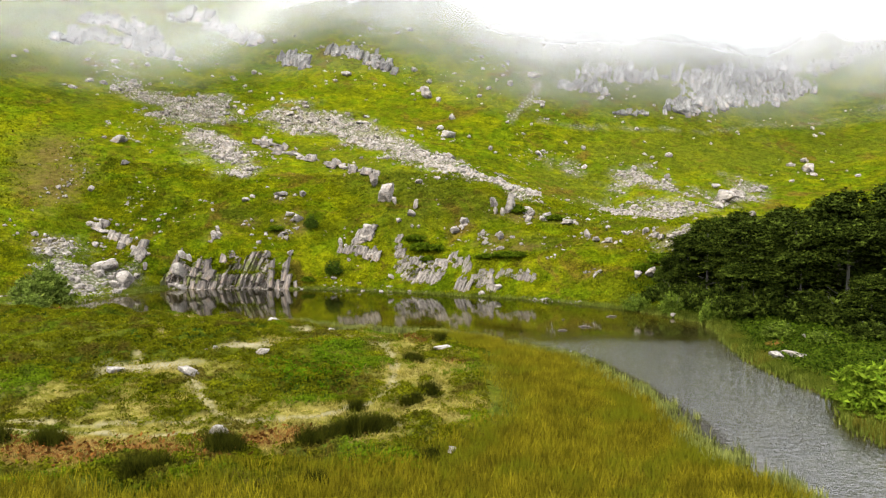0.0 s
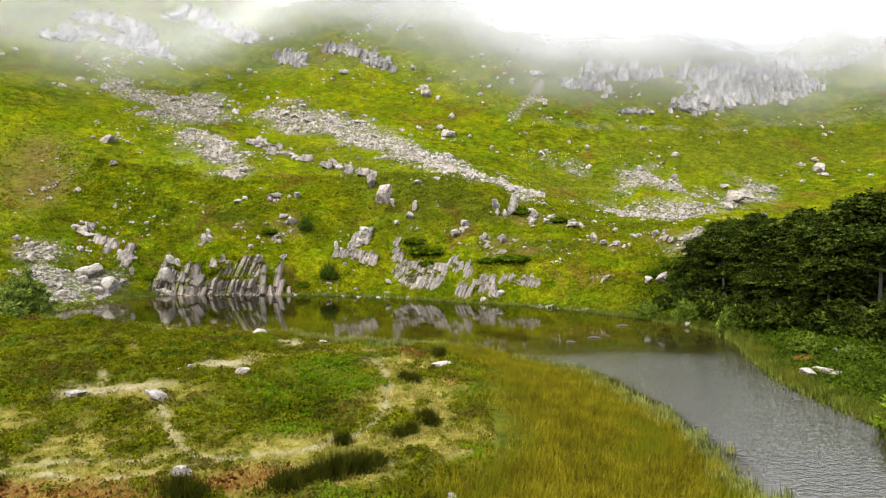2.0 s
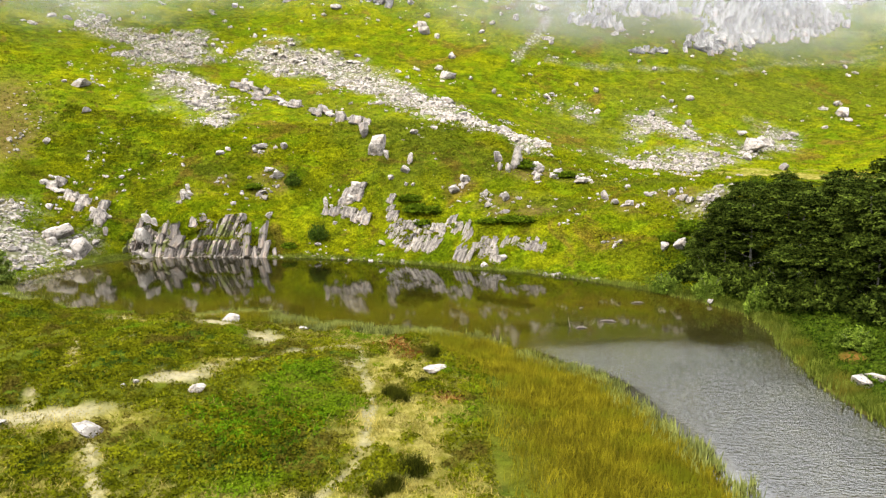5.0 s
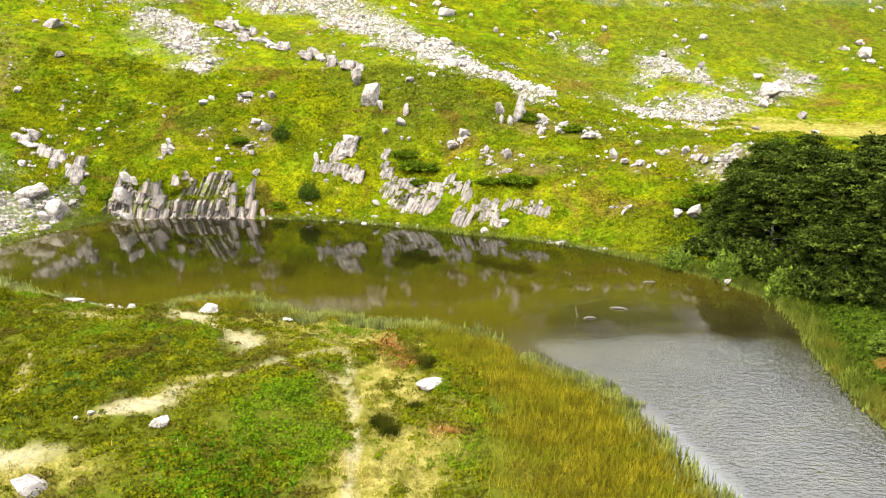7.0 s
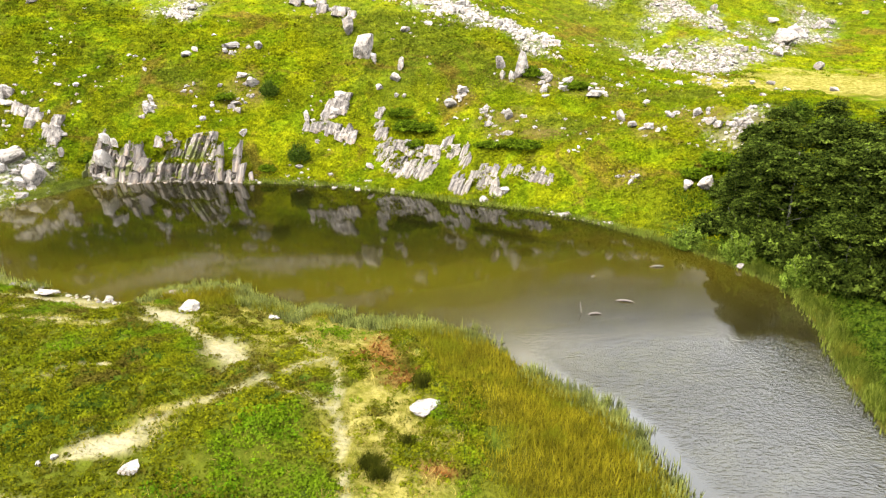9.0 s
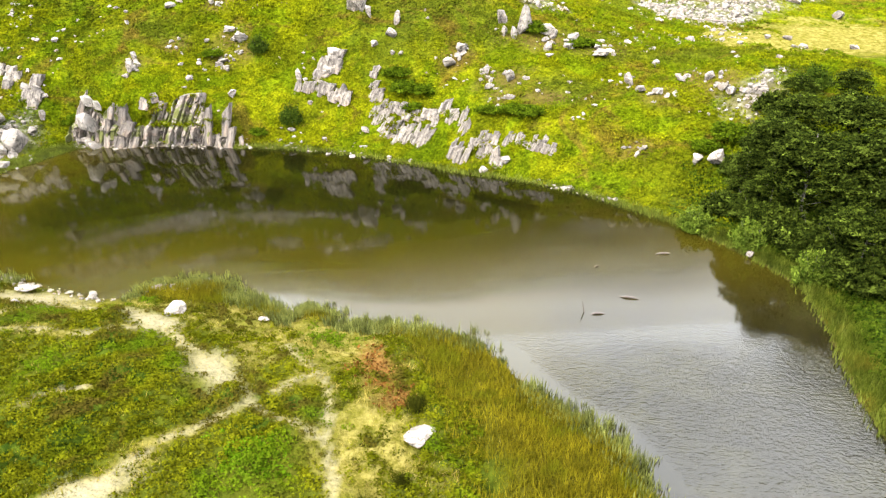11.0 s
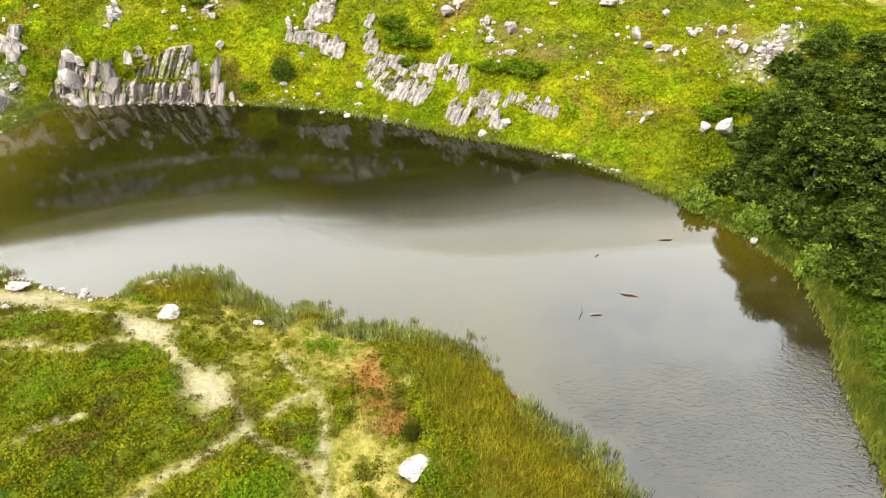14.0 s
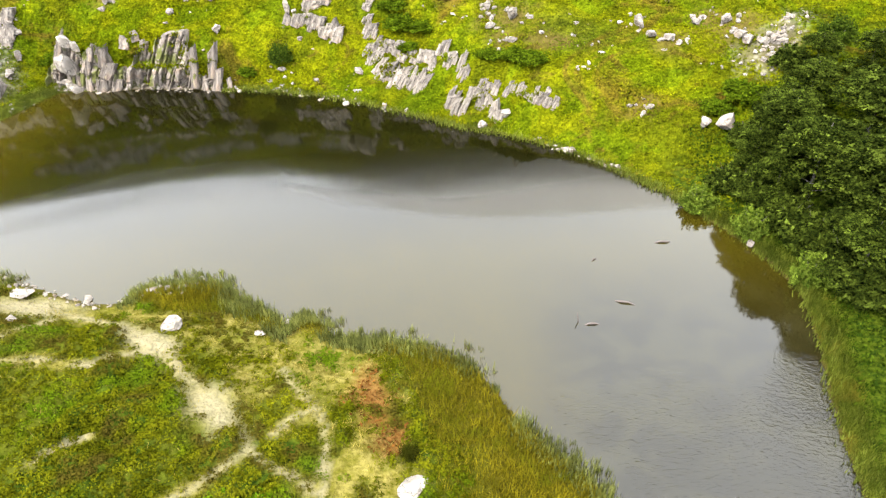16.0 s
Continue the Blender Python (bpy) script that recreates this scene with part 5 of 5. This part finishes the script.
high = np.repeat(r.uniform(0.35, 0.8, m.sum()), 26) * r.uniform(0.6, 1.1, len(x))
v, f = blades(x + spread[0], y + spread[1], np.full(len(x), -0.15), high, 0.06, r, 0.16)
stuff("standing_reeds", v, f, SHORE_REED, "tufts of grey-green reed standing out of the water", "reeds")
x, y, z, r = sown((-48, 102.5), (-42.5, 110), 26000, 434, lambda x, y: smooth(1.6, 0.2, np.abs(inland(x, y) - 0.2)))
v, f = blades(x, y, z, r.uniform(0.15, 0.4, len(x)), 0.09, r, 0.3)
stuff("sedge_mat", v, f, REED, "bright green sedge mat at the foot of the scree", "grass")
x, y, z, r = sown((18, 40), (27, 92), 120000, 432, lambda x, y: smooth(0, 0.4, inland(x, y)) * smooth(2.2, 0.8, inland(x, y)))
v, f = blades(x, y, z, r.uniform(0.25, 0.7, len(x)), 0.05, r, 0.45)
stuff("bank_grass", v, f, BANK, "long green grass leaning over the east bank", "grass")


# ---------------- trees ----------------
def tube(points, radii, sides=7):
    p, rad = np.array(points, float), np.array(radii, float)
    n = len(p)
    way = np.gradient(p, axis=0)
    way /= np.linalg.norm(way, axis=1)[:, None]
    a = np.cross(way, [0.3, 0.9, 0.2])
    a /= np.linalg.norm(a, axis=1)[:, None]
    b = np.cross(way, a)
    t = np.linspace(0, 2 * np.pi, sides, endpoint=False)
    v = (p[:, None] + rad[:, None, None] * (np.cos(t)[None, :, None] * a[:, None] + np.sin(t)[None, :, None] * b[:, None])).reshape(-1, 3)
    i, j = np.meshgrid(np.arange(n - 1), np.arange(sides), indexing="ij")
    i, j = i.ravel(), j.ravel()
    k = (j + 1) % sides
    return v, np.c_[i * sides + j, i * sides + k, (i + 1) * sides + k, (i + 1) * sides + j]


def sprays(centres, outward, count, length, leaf, r, droop=0.25):
    """Flat fans of leaves that reach outwards and sag a little, as beech twigs do."""
    n = len(centres)
    flat = outward * [1, 1, 0.25]
    flat /= np.linalg.norm(flat, axis=1)[:, None] + 1e-9
    side = np.cross(flat, [0, 0, 1.0])
    side /= np.linalg.norm(side, axis=1)[:, None] + 1e-9
    s, w = r.uniform(0, 1, (n, count)), r.uniform(-0.5, 0.5, (n, count))
    w = w * (1 - 0.55 * s)
    ln = (length * r.uniform(0.6, 1.3, n))[:, None]
    c = centres[:, None] + flat[:, None] * (s * ln)[..., None] + side[:, None] * (w * ln)[..., None]
    c[..., 2] += -droop * s**2 * ln + r.normal(0, 0.04, (n, count))
    return leaf_quads(c.reshape(-1, 3), r.uniform(0.7, 1.3, n * count) * leaf, r, 0.72, 1.5)


def toned(me, values):
    """Marks each twig's own tone; in beech the dark end paints in the gaps' shade."""
    me.attributes.new("tone", "FLOAT", "POINT").data.foreach_set("value", values.astype(np.float32))
    return me


def make_beech(seed, high=10.0, reach=3.4, fans=1700, per=15, leaf=0.19):
    r = np.random.default_rng(seed)
    tree = thing("beech_tree")
    k = np.linspace(0, 1, 9)
    bow = r.normal(0, 0.25, 2)
    spine = np.c_[bow[0] * np.sin(k * 3), bow[1] * np.sin(k * 2.4), k * high * 0.92]
    part_of(tree, "trunk", raw_mesh("trunk", *tube(spine, 0.2 * (1 - 0.85 * k) + 0.015), BARK, True))
    for q in range(9):
        h, a = r.uniform(0.12, 0.8), q * 2.4 + r.uniform(-0.4, 0.4)
        start = np.array([np.interp(h, k, spine[:, 0]), np.interp(h, k, spine[:, 1]), h * high * 0.92])
        ln = reach * (1.05 - 0.75 * h) * r.uniform(0.7, 0.95)
        s = np.linspace(0, 1, 6)[:, None]
        line = start + s * ln * np.array([math.cos(a), math.sin(a), 0.3]) + s**2 * np.array([0, 0, 0.12 * ln])
        part_of(tree, "limb", raw_mesh("limb", *tube(line, 0.075 * (1 - 0.8 * s[:, 0]) * (1.1 - 0.6 * h), 5), BARK, True))
    # a crown of lobes, so that its outline is uneven and lets light in
    lobes = 24
    h = np.sort(r.uniform(0.05, 0.96, lobes))
    a = np.arange(lobes) * 2.4 + r.uniform(-0.5, 0.5, lobes)
    profile = np.interp(h, [0, 0.15, 0.4, 0.7, 0.9, 1], [0.85, 1, 1, 0.8, 0.5, 0.2])
    out = profile * reach * r.uniform(0.35, 0.9, lobes)
    mid = np.c_[np.cos(a) * out, np.sin(a) * out, h * high * 0.93]
    girth = reach * (0.26 + 0.24 * profile) * r.uniform(0.75, 1.2, lobes)
    which = r.integers(lobes, size=fans)
    way = r.normal(size=(fans, 3))
    way /= np.linalg.norm(way, axis=1)[:, None]
    way[:, 2] = np.abs(way[:, 2]) * 0.9 - 0.25
    c = mid[which] + way * girth[which][:, None] * r.uniform(0.7, 1.0, fans)[:, None] * [1, 1, 0.75]
    c[:, 2] = np.maximum(c[:, 2], 0.5)
    v, f = sprays(c, way + 0.5 * (mid[which] * [1, 1, 0]) / reach, per, 1.1, leaf, r, 0.18)
    # high power: most twigs get the near-black tone painted for shaded gaps
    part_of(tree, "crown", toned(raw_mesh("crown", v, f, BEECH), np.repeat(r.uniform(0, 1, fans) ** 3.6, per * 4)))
    return tree


def make_bush(name, seed, high, reach, leaf, material, fans=220, per=14, upright=0.6, stems=7):
    r = np.random.default_rng(seed)
    bush = thing(name)
    for q in range(stems):
        a = q * 6.283 / stems + r.uniform(-0.3, 0.3)
        s = np.linspace(0, 1, 5)[:, None]
        line = s * np.array([math.cos(a), math.sin(a), 0]) * reach * 0.7 + s**0.8 * np.array([0, 0, high * r.uniform(0.6, 0.9)])
        part_of(bush, "stem", raw_mesh("stem", *tube(line, 0.035 * (1.1 - s[:, 0]), 5), BARK, True))
    way = r.normal(size=(fans, 3))
    way /= np.linalg.norm(way, axis=1)[:, None]
    way[:, 2] = np.abs(way[:, 2])
    c = way * np.array([reach, reach, high * 0.8]) * r.uniform(0.35, 0.95, fans)[:, None] * (0.75 + 0.5 * grain(way[:, 0] * 3 + seed, way[:, 1] * 3, 1, seed)[:, None])
    c[:, 2] += 0.1
    n = fans
    s = r.uniform(0, 1, (n, per))
    dirn = way * [1, 1, 0.6] + [0, 0, upright]
    dirn /= np.linalg.norm(dirn, axis=1)[:, None]
    p = c[:, None] + dirn[:, None] * (s * 0.45)[..., None] + r.normal(0, 0.09, (n, per, 3))
    v, f = leaf_quads(p.reshape(-1, 3), r.uniform(0.7, 1.3, n * per) * leaf, r, 0.3, 2.2)
    # beech saplings too take mostly the painted-in gap shade from this power
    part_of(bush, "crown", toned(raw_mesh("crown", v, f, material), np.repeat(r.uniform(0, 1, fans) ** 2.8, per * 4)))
    return bush


def stand(ob, x, y, size=1.0, tall=1.0, turn=0.0, first=False, sink=0.05):
    """Puts a first plant, or a copy of it, on the ground."""
    z = float(on_ground(x, y))
    m = pose(x, y, max(z, -0.1) - sink, 0, 0, turn) @ Matrix.Diagonal((size, size, size * tall, 1))
    if first:
        ob.matrix_world = m
        return ob
    made = copy_thing(ob, pose(0, 0, 0))
    made.matrix_world = m
    return made


BEECHES = [(22.6, 92.2, 4.6), (23.4, 88.6, 5.2), (25.8, 79.2, 6.2), (28.4, 73.2, 6.5), (25.2, 94.4, 6.4), (29.5, 101, 4.4), (31, 67, 5.5), (24.9, 92.5, 7.2), (25.3, 87.5, 8.0), (27.5, 82.5, 9.2), (29.6, 77, 9.6),
           (31.5, 71.5, 10), (35.5, 66.5, 10.2), (27.6, 96.5, 6.2), (30, 91, 8.6), (32.5, 85.5, 9.3), (35, 79.5, 10.4), (37.5, 73.5, 11), (42, 69, 11), (33, 99, 5.2), (36, 93, 6.8), (39, 87, 9.2),
           (42, 80.5, 11), (45, 74, 11), (42, 97, 6.2), (46, 90, 8.4), (50, 82, 11), (39, 62, 9)]
models = [tagged(make_beech(500 + k, 10.0, 3.3 + 0.25 * (k % 3), *((1450, 15, 0.2) if k < 3 else (800, 12, 0.3))), label="dense dark green beech tree at the wood's edge", category="tree", group="beech wood") for k in range(4)]
r = np.random.default_rng(55)
for k, (x, y, high) in enumerate(BEECHES):
    stand(models[k if k < 4 else 3 if x > 34 else k % 3], x, y, 0.9 * high / 10, r.uniform(0.92, 1.04), r.uniform(0, 360), k < 4)

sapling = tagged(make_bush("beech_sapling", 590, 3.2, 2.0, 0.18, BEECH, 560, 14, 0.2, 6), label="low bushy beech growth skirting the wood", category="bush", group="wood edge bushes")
for k, (x, y, size, tall) in enumerate(((20.8, 91.6, 0.7, 0.9), (22.4, 89.6, 0.8, 1.0), (23.9, 86.2, 0.9, 1.0), (24.6, 83.6, 0.9, 1.0), (25.6, 81, 1.0, 1.1), (26.4, 77.6, 1.0, 1.0), (27.8, 75.2, 1.0, 1.0), (28.6, 71.6, 1.0, 0.9),
                                        (30.2, 69.3, 1.0, 0.9), (32.5, 66.6, 1.0, 0.9), (34.6, 63.6, 1.0, 0.9), (38, 60, 1.0, 0.9), (23.4, 95.2, 0.8, 0.9), (26, 98, 0.9, 0.9), (29.5, 64.6, 0.7, 0.7), (28, 102.6, 0.8, 0.8))):
    stand(sapling, x, y, size, tall, k * 97, k == 0)

willow = tagged(make_bush("willow_bush", 600, 2.6, 1.7, 0.16, WILLOW), label="silvery green willow bush on the water's edge", category="bush", group="waterside willows")
for k, (x, y, size, tall) in enumerate(((18.4, 89.6, 0.8, 1.0), (21.2, 85.9, 0.75, 1.35), (23.5, 80.4, 0.75, 1.4), (24.6, 68.4, 0.7, 0.8), (26, 64.6, 0.55, 0.7))):
    stand(willow, x, y, size, tall, k * 67, k == 0)
bright = tagged(make_bush("sallow_bush", 603, 2.8, 2.2, 0.17, SALLOW, 700, 16, 0.4, 8), label="rounded bright yellow-green sallow bush on the east bank", category="bush", group="waterside willows")
stand(bright, 21.9, 48.8, 1.15, 0.95, 0, True)
round_willow = tagged(make_bush("willow_bush", 601, 3.6, 2.3, 0.19, PALE_WILLOW, 900, 16, 0.5, 9), label="round grey-green willow bush on the stony shore", category="bush", group="shore bushes")
stand(round_willow, -49.4, 90.0, 1.15, 1.15, 0, True)
stand(round_willow, -47.4, 84.6, 0.75, 0.7, 120)

juniper = tagged(make_bush("juniper_bush", 610, 1.2, 1.0, 0.08, JUNIPER, 200, 16, 0.7, 5), label="small dark juniper bush in the heath", category="bush", group="dark bushes on the slope")
for k, (x, y, size, tall) in enumerate(((-25.4, 121.2, 1.0, 1.6), (-20.4, 114.2, 1.2, 1.4), (32, 104, 1.4, 1.2))):
    stand(juniper, x, y, size, tall, k * 80, k == 0)

scrub = tagged(make_bush("scrub_bush", 620, 1.1, 1.3, 0.13, SCRUB, 260, 14, 0.4, 6), label="low spreading green scrub on the slope", category="bush", group="green scrub on the slope")
for k, (x, y, size, tall) in enumerate(((-7.5, 115.6, 1.3, 0.7), (-8.5, 117.2, 1.1, 0.7), (24, 100.8, 1.4, 0.7), (21.8, 99.6, 1.0, 0.8), (-6.3, 113, 0.9, 0.7), (-5.4, 114.6, 1.1, 0.6), (4.4, 108.6, 1.2, 0.5), (6.2, 107.8, 1.2, 0.5),
                                        (7, 121.6, 1.2, 0.8), (25.6, 99.4, 1.2, 0.8), (-31, 121, 1.0, 0.6), (2, 109.4, 1.0, 0.5), (-45, 113.4, 1.0, 0.8), (-24, 113.2, 0.8, 0.7), (12.5, 119.4, 1.3, 0.5))):
    stand(scrub, x, y, size, tall, k * 71, k == 0)

r = np.random.default_rng(77)
rush_v, rush_f = blades(r.normal(0, 0.22, 900), r.normal(0, 0.22, 900), np.zeros(900), r.uniform(0.3, 0.75, 900), 0.03, r, 0.35)
rush_me = raw_mesh("rush_tuft", rush_v, rush_f, RUSH)
for k, (x, y, s) in enumerate(((-12.7, 39.1, 1.6), (-12, 39.5, 1.3), (-10.5, 41.8, 1.3), (-9.9, 41.9, 1.1), (-6.9, 43, 1.5), (-6.2, 43.5, 1.2), (-5, 44.4, 1.6), (-4.3, 44.6, 1.4), (-5.7, 43.9, 1.3), (-2.1, 49.8, 1.2),
                               (-2.8, 48.8, 0.9), (-5.6, 46.9, 1.0), (-18.5, 42.6, 1.2), (-18, 42.5, 1.0), (-20.6, 42.4, 1.3), (-1.4, 41.7, 0.9), (-5.6, 38.8, 0.9), (-3.8, 45.7, 0.9), (-3.3, 48.4, 0.8),
                               (-2.2, 64.6, 1.1), (-3.9, 58.2, 1.0), (-3.4, 57.4, 1.0), (-2.4, 59.6, 0.8))):
    y -= 0.9 if y < 46 else 0.0
    z = float(on_ground(x, y))
    ob = thing("rush_tuft", rush_me, label="dark green rush tuft at the meadow's edge", category="rushes", group="rush tufts")
    ob.matrix_world = pose(x, y, z - 0.02, 0, 0, k * 50) @ Matrix.Diagonal((s * 0.85, s * 0.85, s * 0.95, 1))

# ================= driftwood in the shallows =================
def branch(name, line, radii, m, label):
    return thing(name, raw_mesh(name, *tube(line, np.array(radii) * 0.65, 7), DRIFTWOOD, True), m, label=label, category="driftwood", group="driftwood in the tarn")


branch("branch", [(0, 0, -0.3), (-0.03, 0.05, 0.1), (-0.12, 0.1, 0.5), (-0.14, 0.14, 0.75)], [0.06, 0.06, 0.05, 0.02], pose(7.6, 76.0, 0), "wet bare branch standing out of the shallow water")
branch("log", [(-0.45, 0, -0.02), (-0.2, 0.05, 0.06), (0.2, 0.02, 0.07), (0.5, -0.05, -0.01)], [0.06, 0.11, 0.1, 0.04], pose(8.4, 75.8, 0, 0, 0, 10), "short wet log awash in the shallows")
branch("log", [(-0.6, 0.05, 0), (-0.2, 0, 0.08), (0.3, 0.03, 0.08), (0.7, -0.08, 0)], [0.05, 0.12, 0.1, 0.03], pose(10.8, 78.0, 0, 0, 0, -12), "wet brown log awash in the shallows")
branch("log", [(-0.6, 0, 0), (-0.2, 0.06, 0.07), (0.3, 0, 0.08), (0.6, 0.1, 0)], [0.05, 0.12, 0.11, 0.03], pose(14.7, 84.9, 0, 0, 0, 5), "wet brown log awash near the trees")
branch("log", [(-0.25, 0, 0), (0, 0.03, 0.07), (0.25, 0, 0)], [0.04, 0.08, 0.03], pose(9.4, 82.6, 0, 0, 0, 40), "small wet log awash in the tarn")
